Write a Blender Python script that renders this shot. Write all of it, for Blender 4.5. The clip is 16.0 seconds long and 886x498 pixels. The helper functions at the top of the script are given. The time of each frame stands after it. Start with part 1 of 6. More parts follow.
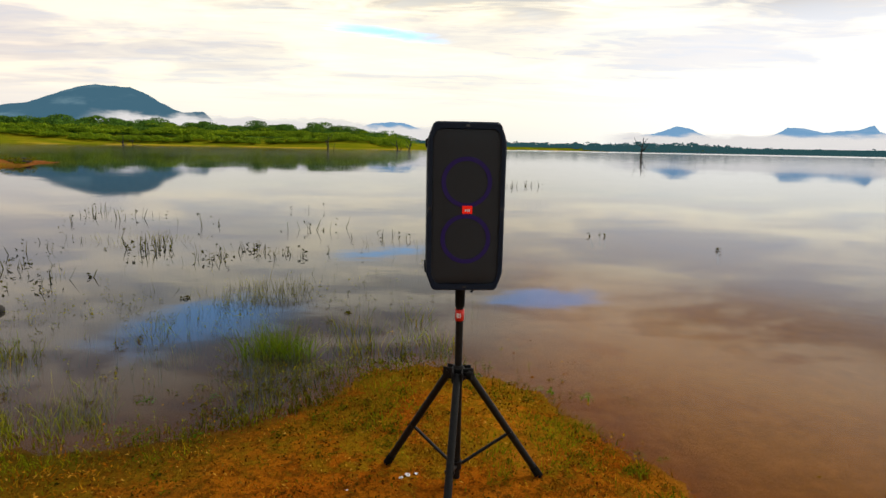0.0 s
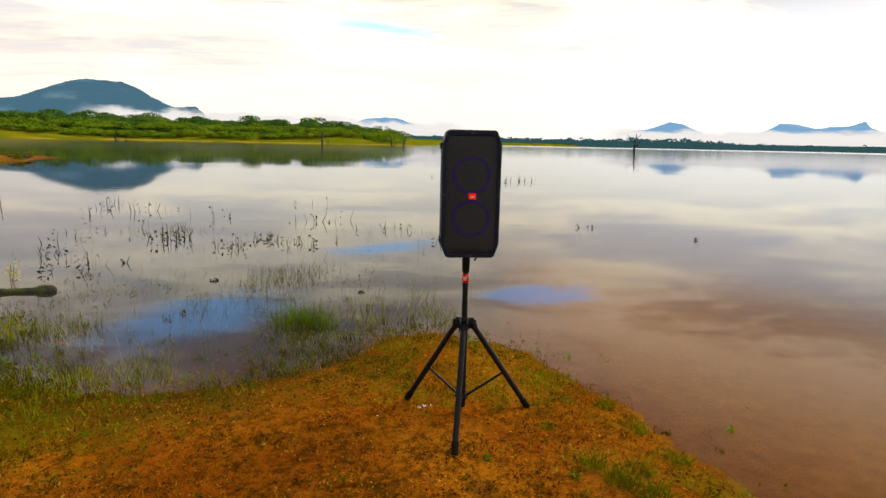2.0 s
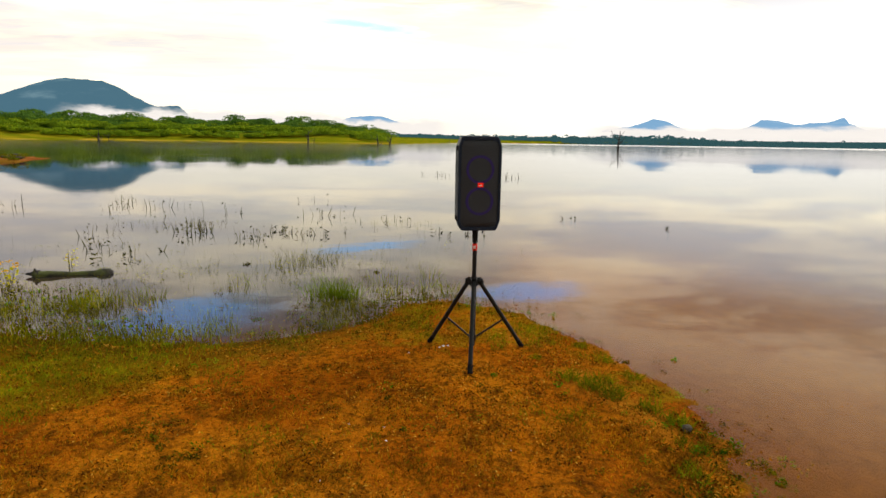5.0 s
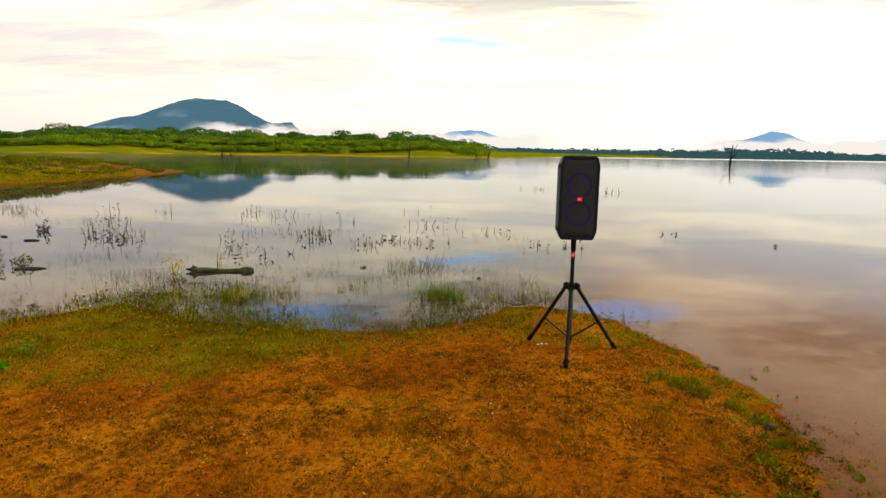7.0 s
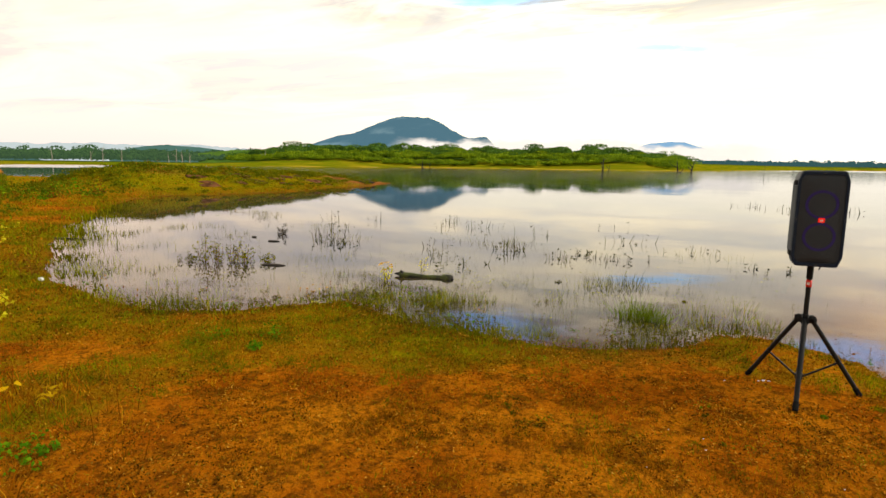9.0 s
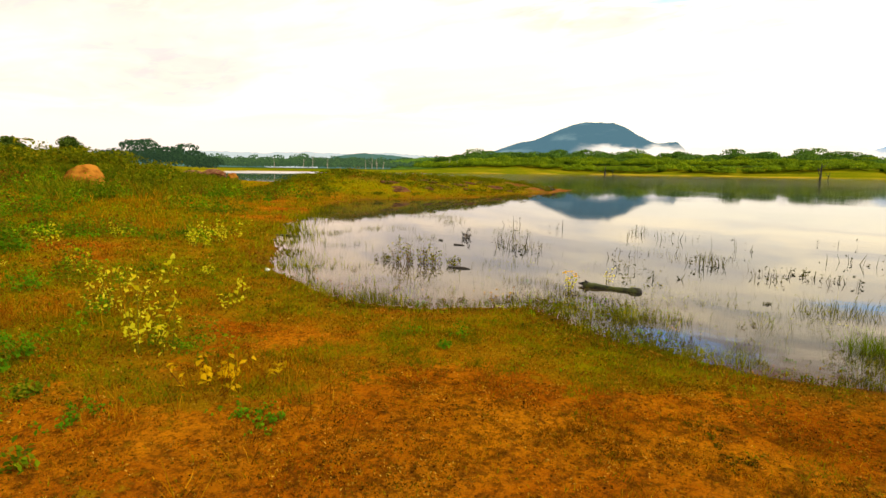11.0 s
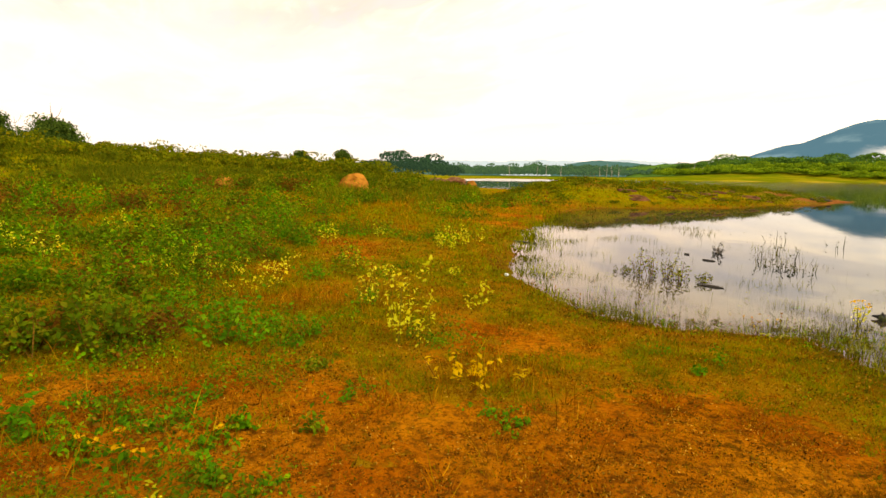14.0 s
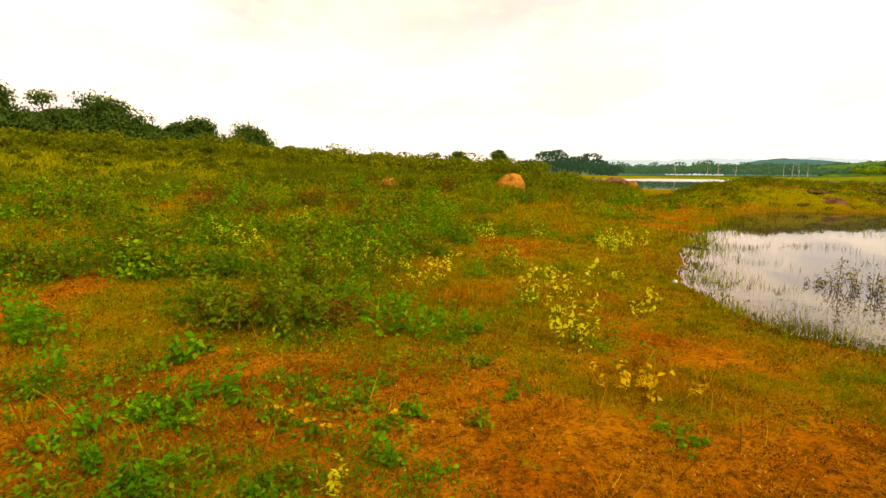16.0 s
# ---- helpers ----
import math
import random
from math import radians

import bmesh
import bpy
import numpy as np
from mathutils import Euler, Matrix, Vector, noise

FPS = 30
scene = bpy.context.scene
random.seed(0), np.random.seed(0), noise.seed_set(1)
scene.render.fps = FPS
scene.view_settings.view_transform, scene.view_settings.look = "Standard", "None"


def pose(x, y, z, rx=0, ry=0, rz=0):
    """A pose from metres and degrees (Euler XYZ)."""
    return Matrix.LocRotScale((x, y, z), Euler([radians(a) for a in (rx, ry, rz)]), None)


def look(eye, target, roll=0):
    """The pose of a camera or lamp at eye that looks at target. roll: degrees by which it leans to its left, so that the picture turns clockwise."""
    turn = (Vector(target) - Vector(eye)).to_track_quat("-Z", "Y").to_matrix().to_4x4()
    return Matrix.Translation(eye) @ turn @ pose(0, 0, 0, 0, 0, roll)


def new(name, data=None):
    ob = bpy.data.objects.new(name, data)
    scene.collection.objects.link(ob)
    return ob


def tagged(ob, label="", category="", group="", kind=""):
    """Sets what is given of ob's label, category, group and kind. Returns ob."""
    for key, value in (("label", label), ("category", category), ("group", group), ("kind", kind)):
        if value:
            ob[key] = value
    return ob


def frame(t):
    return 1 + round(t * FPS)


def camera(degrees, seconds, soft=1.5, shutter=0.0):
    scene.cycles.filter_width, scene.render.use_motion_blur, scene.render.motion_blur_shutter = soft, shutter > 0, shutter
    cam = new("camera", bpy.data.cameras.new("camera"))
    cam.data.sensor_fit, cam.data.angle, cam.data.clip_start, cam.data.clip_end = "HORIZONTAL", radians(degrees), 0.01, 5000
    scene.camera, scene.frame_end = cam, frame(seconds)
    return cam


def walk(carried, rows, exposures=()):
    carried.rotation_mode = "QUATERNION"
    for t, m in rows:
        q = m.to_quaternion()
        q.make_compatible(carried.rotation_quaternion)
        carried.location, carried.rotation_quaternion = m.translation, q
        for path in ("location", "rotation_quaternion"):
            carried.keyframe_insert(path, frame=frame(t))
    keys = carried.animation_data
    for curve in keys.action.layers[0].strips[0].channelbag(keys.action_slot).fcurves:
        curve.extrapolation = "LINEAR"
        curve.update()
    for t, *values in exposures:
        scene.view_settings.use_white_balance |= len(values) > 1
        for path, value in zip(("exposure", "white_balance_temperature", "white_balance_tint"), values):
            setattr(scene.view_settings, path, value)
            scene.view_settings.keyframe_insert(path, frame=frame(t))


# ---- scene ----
cam = camera(75.9, 16.0)
METRES, EYE, TILT, LEAN, TURN = 3.0, 1.494, 0.0, 0.4, 0.0
ROWS = [
    (0.0, 0.0, 0.0, 0.0, 0.27, -10.12, -1.49),
    (0.5, 0.0041, -0.067, -0.0001, 1.07, -9.22, -1.54),
    (1.0, 0.0064, -0.1299, 0.0046, 2.81, -10.03, -1.61),
    (1.5, -0.0068, -0.188, 0.006, 0.83, -10.16, -1.57),
    (2.0, -0.0288, -0.2459, 0.0101, -0.33, -10.55, -1.57),
    (2.5, -0.0286, -0.2939, 0.0057, 2.6, -11.28, -1.56),
    (3.0, -0.0331, -0.3407, 0.0054, 2.98, -13.26, -1.43),
    (3.5, -0.0538, -0.4051, 0.0081, -1.17, -12.7, -1.34),
    (6.0, -0.1121, -0.7224, 0.0243, -1.8, -10.18, -1.22),
    (6.5, -0.1125, -0.773, 0.027, 3.64, -10.46, -1.23),
    (7.0, -0.1222, -0.7979, 0.0325, 7.96, -9.55, -1.18),
    (7.5, -0.1367, -0.8092, 0.0331, 12.7, -9.2, -1.17),
    (8.0, -0.1449, -0.8133, 0.0341, 17.76, -9.03, -1.11),
    (10.5, -0.1889, -0.8415, 0.0366, 39.87, -8.13, -1.05),
    (11.0, -0.1971, -0.8448, 0.0361, 44.66, -8.25, -1.02),
    (11.5, -0.2053, -0.848, 0.0356, 49.37, -8.56, -0.99),
    (12.0, -0.2115, -0.8524, 0.0365, 53.12, -8.44, -0.94),
    (12.5, -0.2185, -0.8611, 0.0379, 57.04, -7.97, -0.92),
    (13.0, -0.2253, -0.8687, 0.0395, 60.74, -7.73, -0.89),
    (13.5, -0.2327, -0.8777, 0.0392, 65.35, -7.87, -0.8),
    (14.0, -0.237, -0.8828, 0.0386, 67.62, -7.84, -0.75),
    (14.5, -0.2401, -0.8926, 0.0394, 70.87, -7.59, -0.68),
    (15.0, -0.2426, -0.9035, 0.0395, 75.35, -7.86, -0.62),
    (15.5, -0.2433, -0.9113, 0.039, 79.12, -7.95, -0.55),
    (16.0, -0.2437, -0.9202, 0.0393, 83.03, -7.99, -0.47),
]
walk(cam, [(t, pose(0, 0, EYE, TILT, LEAN, TURN) @ pose(METRES * x, METRES * y, METRES * z, 90 + pitch, roll, yaw)) for t, x, y, z, yaw, pitch, roll in ROWS],
     [(0.0, -0.3, 6450, 10), (1.5, -0.12, 6550, 10), (2.6, -0.12, 6620, 10), (3.5, 0.02, 6700, 10), (6.0, -0.07, 6820, 10), (7.5, -0.02, 6950, 10), (11.0, 0.28, 7500, 10), (16.0, 0.43, 7900, 10)])

# ---- light ----
SUN_EL, SUN_AZ = 48.0, -60.0          # azimuth counted to the left of +y
world = bpy.data.worlds.new("overcast_sky")
scene.world = world
world.use_nodes = True


class Nodes:
    """Small helper to write node trees line by line."""

    def __init__(self, tree):
        self.tree = tree
        tree.nodes.clear()

    def add(self, kind, ins=None, **props):
        n = self.tree.nodes.new(kind)
        for k, v in props.items():
            setattr(n, k, v)
        for k, v in (ins or {}).items():
            if isinstance(v, bpy.types.NodeSocket):
                self.tree.links.new(v, n.inputs[k])
            else:
                n.inputs[k].default_value = v
        return n

    def noise(self, vec, scale, detail=4.0, rough=0.55, distortion=0.0):
        return self.add("ShaderNodeTexNoise", {"Vector": vec, "Scale": scale, "Detail": detail, "Roughness": rough, "Distortion": distortion}).outputs["Fac"]

    def ramp(self, fac, lo, hi, a=0.0, b=1.0, smooth=True):
        return self.add("ShaderNodeMapRange", {"Value": fac, "From Min": lo, "From Max": hi, "To Min": a, "To Max": b},
                        interpolation_type="SMOOTHSTEP" if smooth else "LINEAR").outputs["Result"]

    def mix(self, fac, a, b, blend="MIX"):
        n = self.add("ShaderNodeMix", data_type="RGBA", blend_type=blend)
        for i, v in ((0, fac), (6, a), (7, b)):
            if isinstance(v, bpy.types.NodeSocket):
                self.tree.links.new(v, n.inputs[i])
            else:
                n.inputs[i].default_value = (*v, 1) if isinstance(v, tuple) and len(v) == 3 else v
        return n.outputs[2]

    def math(self, op, a, b=0.0, c=None):
        n = self.add("ShaderNodeMath", operation=op)
        for i, v in enumerate((a, b) if c is None else (a, b, c)):
            if isinstance(v, bpy.types.NodeSocket):
                self.tree.links.new(v, n.inputs[i])
            else:
                n.inputs[i].default_value = v
        return n.outputs[0]

    def scaled(self, vec, sx, sy, sz, loc=(0, 0, 0), rot=(0, 0, 0)):
        return self.add("ShaderNodeMapping", {"Vector": vec, "Scale": (sx, sy, sz), "Location": loc, "Rotation": rot}).outputs["Vector"]

    def out(self, shader):
        self.add("ShaderNodeOutputMaterial", {"Surface": shader})


def build_sky():
    n = Nodes(world.node_tree)
    vec = n.add("ShaderNodeTexCoord").outputs["Generated"]
    sky = n.add("ShaderNodeTexSky", sky_type="NISHITA", sun_disc=False, sun_elevation=radians(SUN_EL),
                sun_rotation=radians(-SUN_AZ), air_density=1.0, dust_density=0.3, ozone_density=4.0)
    blue = n.add("ShaderNodeBackground", {"Color": n.mix(1.0, n.mix(0.8, sky.outputs["Color"], (0.26, 0.80, 1.0), "MULTIPLY"), (1.6, 3.0, 5.2), "ADD"), "Strength": 0.20})
    sep = n.add("ShaderNodeSeparateXYZ", {"Vector": vec})
    X, Y, Z = sep.outputs["X"], sep.outputs["Y"], sep.outputs["Z"]
    # the cloud deck is a flat layer: its pattern runs on the plane of direction / height
    up = n.math("MAXIMUM", n.math("ADD", Z, 0.06), 0.02)
    plan = n.add("ShaderNodeCombineXYZ", {"X": n.math("DIVIDE", X, up), "Y": n.math("DIVIDE", Y, up)}).outputs["Vector"]
    big = n.noise(n.scaled(plan, 1.0, 1.0, 1.0, CLOUD_AT), 0.62, 5, 0.55, 0.5)
    fine = n.noise(n.scaled(plan, 0.8, 1.9, 1.0, (1.7, 0.4, 0)), 1.9, 6, 0.62, 0.8)
    mass = n.math("ADD", n.math("MULTIPLY", big, 0.62), n.math("MULTIPLY", fine, 0.38))
    gap = None
    for az, el, wide, tall in CLOUD_GAPS:             # streaks where the deck breaks
        c, q = math.cos(radians(az)), math.sin(radians(az))
        side = n.math("ADD", n.math("MULTIPLY", X, c), n.math("MULTIPLY", Y, q))
        u = n.math("DIVIDE", side, math.tan(radians(wide)))
        w = n.math("DIVIDE", n.math("SUBTRACT", n.math("ADD", Z, n.math("MULTIPLY", side, 0.10)), math.sin(radians(el))), math.tan(radians(tall)))
        d = n.math("SQRT", n.math("ADD", n.math("MULTIPLY", u, u), n.math("MULTIPLY", w, w)))
        g = n.ramp(n.math("ADD", d, n.math("MULTIPLY", n.math("SUBTRACT", fine, 0.5), 2.6)), 1.15, 0.25)
        g = n.math("MULTIPLY", g, n.math("GREATER_THAN", n.math("SUBTRACT", n.math("MULTIPLY", Y, c), n.math("MULTIPLY", X, q)), 0.0))
        gap = g if gap is None else n.math("MAXIMUM", gap, g)
    thick = n.math("MULTIPLY", n.ramp(mass, 0.44, 0.56), n.ramp(Z, 0.07, 0.15))
    thick = n.math("MULTIPLY", thick, n.ramp(X, -0.75, -0.25, 0.35, 1.0))
    body = n.mix(thick, (1.34, 1.27, 1.06), n.mix(n.ramp(Z, 0.18, 0.27), (1.10, 1.06, 0.98), (0.40, 0.39, 0.37)))
    streak = n.math("MULTIPLY", n.ramp(fine, 0.48, 0.62), n.ramp(Z, 0.035, 0.09))
    body = n.mix(n.math("MULTIPLY", streak, 0.30), body, (0.86, 0.96, 1.06))
    body = n.mix(n.ramp(Z, 0.26, 0.50), body, n.mix(mass, (0.54, 0.51, 0.45), (0.32, 0.31, 0.29)))
    slate = n.math("MULTIPLY", n.math("MULTIPLY", n.ramp(Z, 0.235, 0.30), n.math("MULTIPLY", n.ramp(X, 0.12, -0.12), n.ramp(X, -0.70, -0.45))), n.ramp(fine, 0.43, 0.56, 0.10, 0.92))
    body = n.mix(slate, body, (0.33, 0.42, 0.54))
    body = n.mix(n.ramp(Z, -0.02, 0.10), (1.08, 1.04, 0.95), body)
    veil = n.noise(n.scaled(plan, 0.35, 0.8, 1.0, (4.1, 2.3, 0)), 0.8, 5, 0.6, 0.6)
    body = n.mix(n.math("MULTIPLY", n.math("MULTIPLY", n.ramp(veil, 0.40, 0.66), n.ramp(X, 0.0, -0.5, 0.25, 1.0)), n.ramp(Z, 0.05, 0.12)), body, n.mix(1.0, body, (0.88, 0.87, 0.89), "MULTIPLY"))
    body = n.mix(n.ramp(X, -0.30, -0.85), body, n.mix(1.0, body, (0.80, 0.755, 0.84), "MULTIPLY"))
    body = n.mix(n.math("MULTIPLY", n.ramp(X, 0.05, 0.45), n.ramp(Z, 0.26, 0.16)), body, n.mix(1.0, body, (1.1, 1.13, 1.19), "MULTIPLY"))
    fluff = n.noise(n.scaled(plan, 0.55, 0.9, 1.0, (0.6, 3.7, 0)), 1.0, 6, 0.58, 0.7)
    band = n.math("MULTIPLY", n.ramp(Z, 0.05, 0.10), n.ramp(Z, 0.30, 0.22))
    swell = n.add("ShaderNodeCombineColor", {c: n.ramp(fluff, 0.42, 0.60, lo, hi) for c, lo, hi in (("Red", 0.94, 1.30), ("Green", 0.93, 1.22), ("Blue", 0.95, 1.08))}).outputs[0]
    body = n.mix(band, body, n.mix(1.0, body, swell, "MULTIPLY"))
    cloud = n.add("ShaderNodeBackground", {"Color": body, "Strength": 1.04})
    gap = n.math("MULTIPLY", gap, n.ramp(Z, 0.19, 0.275, 0.75, 1.0))
    both = n.add("ShaderNodeMixShader", {0: gap, 1: cloud.outputs[0], 2: blue.outputs[0]})
    n.add("ShaderNodeOutputWorld", {"Surface": both.outputs[0]})


CLOUD_GAPS = [(6.2, 10.6, 6.0, 0.6), (24, 16.6, 9, 2.2), (-10, 14.8, 6, 1.3)]
CLOUD_AT = (0.3, 0.8, 0.0)
build_sky()
sun = new("sun", bpy.data.lights.new("sun", "SUN"))
sun.data.energy, sun.data.angle, sun.data.color = 2.5, radians(25), (1.0, 0.95, 0.87)
sun.matrix_world = look((0, 0, 50), (50 * math.sin(radians(SUN_AZ)) / math.tan(radians(SUN_EL)),
                                     -50 * math.cos(radians(SUN_AZ)) / math.tan(radians(SUN_EL)), 0))

# ---- materials ----


def material(name):
    m = bpy.data.materials.new(name)
    m.use_nodes = True
    return m, Nodes(m.node_tree)


def pos(n):
    return n.add("ShaderNodeNewGeometry").outputs["Position"]


def simple(name, col_a, col_b, scale=20.0, rough=0.6, metal=0.0, bump=0.0, bump_scale=60.0, spec=0.5, island=0.0, local=False, lo=0.35, hi=0.65):
    """Two-tone surface with fine relief; island: how far each loose piece differs."""
    m, n = material(name)
    vec = n.add("ShaderNodeTexCoord").outputs["Object"] if local else pos(n)
    f = n.ramp(n.noise(vec, scale, 5), lo, hi)
    if island:
        rnd = n.add("ShaderNodeNewGeometry").outputs["Random Per Island"]
        f = n.math("ADD", n.math("MULTIPLY", f, 1 - island), n.math("MULTIPLY", rnd, island))
    ins = {"Base Color": n.mix(f, col_a, col_b), "Roughness": rough, "Metallic": metal, "Specular IOR Level": spec}
    if bump:
        b = n.add("ShaderNodeBump", {"Height": n.noise(vec, bump_scale, 6), "Strength": bump, "Distance": 0.01})
        ins["Normal"] = b.outputs[0]
    n.out(n.add("ShaderNodeBsdfPrincipled", ins).outputs[0])
    return m


def leafy(name, cols, rough=0.8, glow=0.4, spec=0.02, patchy=1.6):
    """Leaves: each loose piece takes its own shade between the colours; light passes partly through."""
    m, n = material(name)
    rnd = n.add("ShaderNodeNewGeometry").outputs["Random Per Island"]
    ramp = n.add("ShaderNodeValToRGB", {"Fac": rnd})
    el = ramp.color_ramp.elements
    while len(el) < len(cols):
        el.new(0.5)
    for i, c in enumerate(cols):
        el[i].position, el[i].color = i / max(1, len(cols) - 1), (*c, 1)
    patch = n.noise(pos(n), patchy, 5, 0.6)
    c = n.mix(n.ramp(patch, 0.38, 0.62), ramp.outputs["Color"], n.mix(0.75, ramp.outputs["Color"], cols[0]))
    p = n.add("ShaderNodeBsdfPrincipled", {"Base Color": c, "Roughness": rough, "Specular IOR Level": spec})
    t = n.add("ShaderNodeBsdfTranslucent", {"Color": c})
    n.out(n.add("ShaderNodeMixShader", {0: glow, 1: p.outputs[0], 2: t.outputs[0]}).outputs[0])
    return m


def ground_material():
    m, n = material("red_soil_and_turf")
    v = pos(n)
    cover = n.add("ShaderNodeAttribute", attribute_name="cover").outputs["Fac"]
    wet = n.add("ShaderNodeAttribute", attribute_name="wet").outputs["Fac"]
    far = n.add("ShaderNodeAttribute", attribute_name="far").outputs["Fac"]
    rock = n.add("ShaderNodeAttribute", attribute_name="rock").outputs["Fac"]
    a, b, c = n.noise(v, 0.9, 5), n.noise(v, 7.0, 7, 0.72), n.noise(v, 45.0, 5, 0.75)
    soil = n.mix(n.ramp(a, 0.35, 0.65), (0.46, 0.110, 0.005), (0.68, 0.235, 0.010))
    soil = n.mix(n.ramp(b, 0.45, 0.7), soil, (0.13, 0.038, 0.005))
    soil = n.mix(n.math("MULTIPLY", n.ramp(c, 0.5, 0.75), 0.6), soil, (0.50, 0.21, 0.020))
    clod = n.noise(v, 2.6, 6, 0.7)
    soil = n.mix(n.math("MULTIPLY", n.ramp(clod, 0.52, 0.68), 0.38), soil, (0.085, 0.030, 0.004))
    soil = n.mix(n.math("MULTIPLY", n.ramp(n.noise(v, 17.0, 4, 0.7), 0.52, 0.60), 0.55), soil, (0.055, 0.022, 0.003))
    path = n.add("ShaderNodeAttribute", attribute_name="path").outputs["Fac"]
    soil = n.mix(path, soil, n.mix(c, (0.46, 0.15, 0.008), (0.66, 0.26, 0.018)))
    dry = n.mix(n.ramp(b, 0.35, 0.65), (0.27, 0.140, 0.005), (0.41, 0.215, 0.008))
    green = n.mix(n.ramp(b, 0.3, 0.7), (0.14, 0.155, 0.003), (0.29, 0.29, 0.005))
    turf = n.math("ADD", cover, n.math("MULTIPLY", n.math("SUBTRACT", b, 0.5), 1.1))
    col = n.mix(n.ramp(turf, 0.22, 0.42), soil, dry)
    col = n.mix(n.math("MULTIPLY", n.ramp(turf, 0.48, 0.80), 0.7), col, green)
    straw = n.mix(n.ramp(n.noise(n.scaled(v, 0.02, 0.09, 1), 1.0, 5), 0.42, 0.62), (0.15, 0.19, 0.006), (0.28, 0.25, 0.010))
    col = n.mix(far, col, straw)
    wooded = n.add("ShaderNodeAttribute", attribute_name="wooded").outputs["Fac"]
    col = n.mix(wooded, col, (0.06, 0.11, 0.012))
    beach = n.add("ShaderNodeAttribute", attribute_name="beach").outputs["Fac"]
    col = n.mix(beach, col, n.mix(b, (0.55, 0.36, 0.02), (0.78, 0.55, 0.06)))
    shelf = n.mix(n.ramp(b, 0.3, 0.7), (0.24, 0.065, 0.015), (0.46, 0.17, 0.06))
    col = n.mix(rock, col, shelf)
    speck = n.ramp(n.noise(v, 32.0, 6, 0.78), 0.50, 0.57)
    col = n.mix(n.math("MULTIPLY", speck, 0.38), col, (0.060, 0.024, 0.004))
    damp = n.add("ShaderNodeAttribute", attribute_name="damp").outputs["Fac"]
    col = n.mix(n.math("MULTIPLY", damp, 0.35), col, (0.075, 0.038, 0.006))
    east = n.ramp(n.add("ShaderNodeSeparateXYZ", {"Vector": v}).outputs["X"], -0.4, 0.9)
    mud = n.mix(east, n.mix(b, (0.13, 0.060, 0.012), (0.22, 0.10, 0.016)), n.mix(n.ramp(b, 0.3, 0.7), (0.27, 0.110, 0.012), (0.39, 0.175, 0.020)))
    col = n.mix(wet, col, mud)
    bump = n.add("ShaderNodeBump", {"Height": n.math("ADD", b, n.math("MULTIPLY", c, 0.6)), "Strength": 0.9, "Distance": 0.05})
    n.out(n.add("ShaderNodeBsdfPrincipled", {"Base Color": col, "Roughness": 1.0, "Specular IOR Level": 0.0, "Normal": bump.outputs[0]}).outputs[0])
    return m


def water_material():
    m, n = material("still_muddy_water")
    v = pos(n)
    murk = n.add("ShaderNodeAttribute", attribute_name="murk").outputs["Fac"]
    w = n.noise(n.scaled(v, 1.0, 1.6, 1.0), 1.1, 3, 0.5)
    w2 = n.noise(n.scaled(v, 0.10, 0.26, 1.0), 1.0, 3, 0.5)
    calm = n.ramp(n.noise(n.scaled(v, 0.02, 0.05, 1.0), 1.0, 2), 0.35, 0.65)
    h = n.math("ADD", n.math("MULTIPLY", w, 0.0014), n.math("MULTIPLY", n.math("MULTIPLY", w2, calm), 0.012))
    bump = n.add("ShaderNodeBump", {"Height": h, "Strength": 1.0, "Distance": 1.0}).outputs[0]
    fres = n.add("ShaderNodeFresnel", {"IOR": 1.333, "Normal": bump}).outputs[0]
    deep = n.add("ShaderNodeAttribute", attribute_name="deep").outputs["Fac"]
    breeze = n.add("ShaderNodeAttribute", attribute_name="breeze").outputs["Fac"]
    sandy = n.add("ShaderNodeAttribute", attribute_name="sandy").outputs["Fac"]
    silt = n.mix(n.ramp(n.noise(v, 0.8, 5), 0.35, 0.65), (0.42, 0.175, 0.006), (0.58, 0.265, 0.014))
    silt = n.mix(sandy, (0.044, 0.034, 0.024), silt)
    silt = n.mix(deep, silt, (0.026, 0.029, 0.030))
    body = n.add("ShaderNodeMixShader", {0: murk, 1: n.add("ShaderNodeBsdfTransparent", {"Color": (0.88, 0.70, 0.48, 1)}).outputs[0],
                                         2: n.add("ShaderNodeBsdfDiffuse", {"Color": silt}).outputs[0]})
    gloss = n.add("ShaderNodeBsdfGlossy", {"Color": (0.82, 0.83, 0.86, 1), "Roughness": n.math("ADD", 0.03, n.math("MULTIPLY", breeze, 0.30)), "Normal": bump})
    n.out(n.add("ShaderNodeMixShader", {0: fres, 1: body.outputs[0], 2: gloss.outputs[0]}).outputs[0])
    return m


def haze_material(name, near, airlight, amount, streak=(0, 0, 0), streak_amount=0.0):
    """Far hillside: dark forest, with the scattered blue airlight painted on as surface glow."""
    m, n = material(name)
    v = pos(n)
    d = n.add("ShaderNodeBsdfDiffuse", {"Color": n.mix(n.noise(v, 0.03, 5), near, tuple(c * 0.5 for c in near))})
    # paler streaks: mist on the slopes, put into the glow colour
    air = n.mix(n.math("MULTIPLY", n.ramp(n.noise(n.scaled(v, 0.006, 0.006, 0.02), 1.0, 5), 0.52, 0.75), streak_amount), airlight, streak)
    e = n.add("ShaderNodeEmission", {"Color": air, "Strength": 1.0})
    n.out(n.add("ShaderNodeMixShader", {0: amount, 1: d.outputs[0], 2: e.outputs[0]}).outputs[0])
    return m


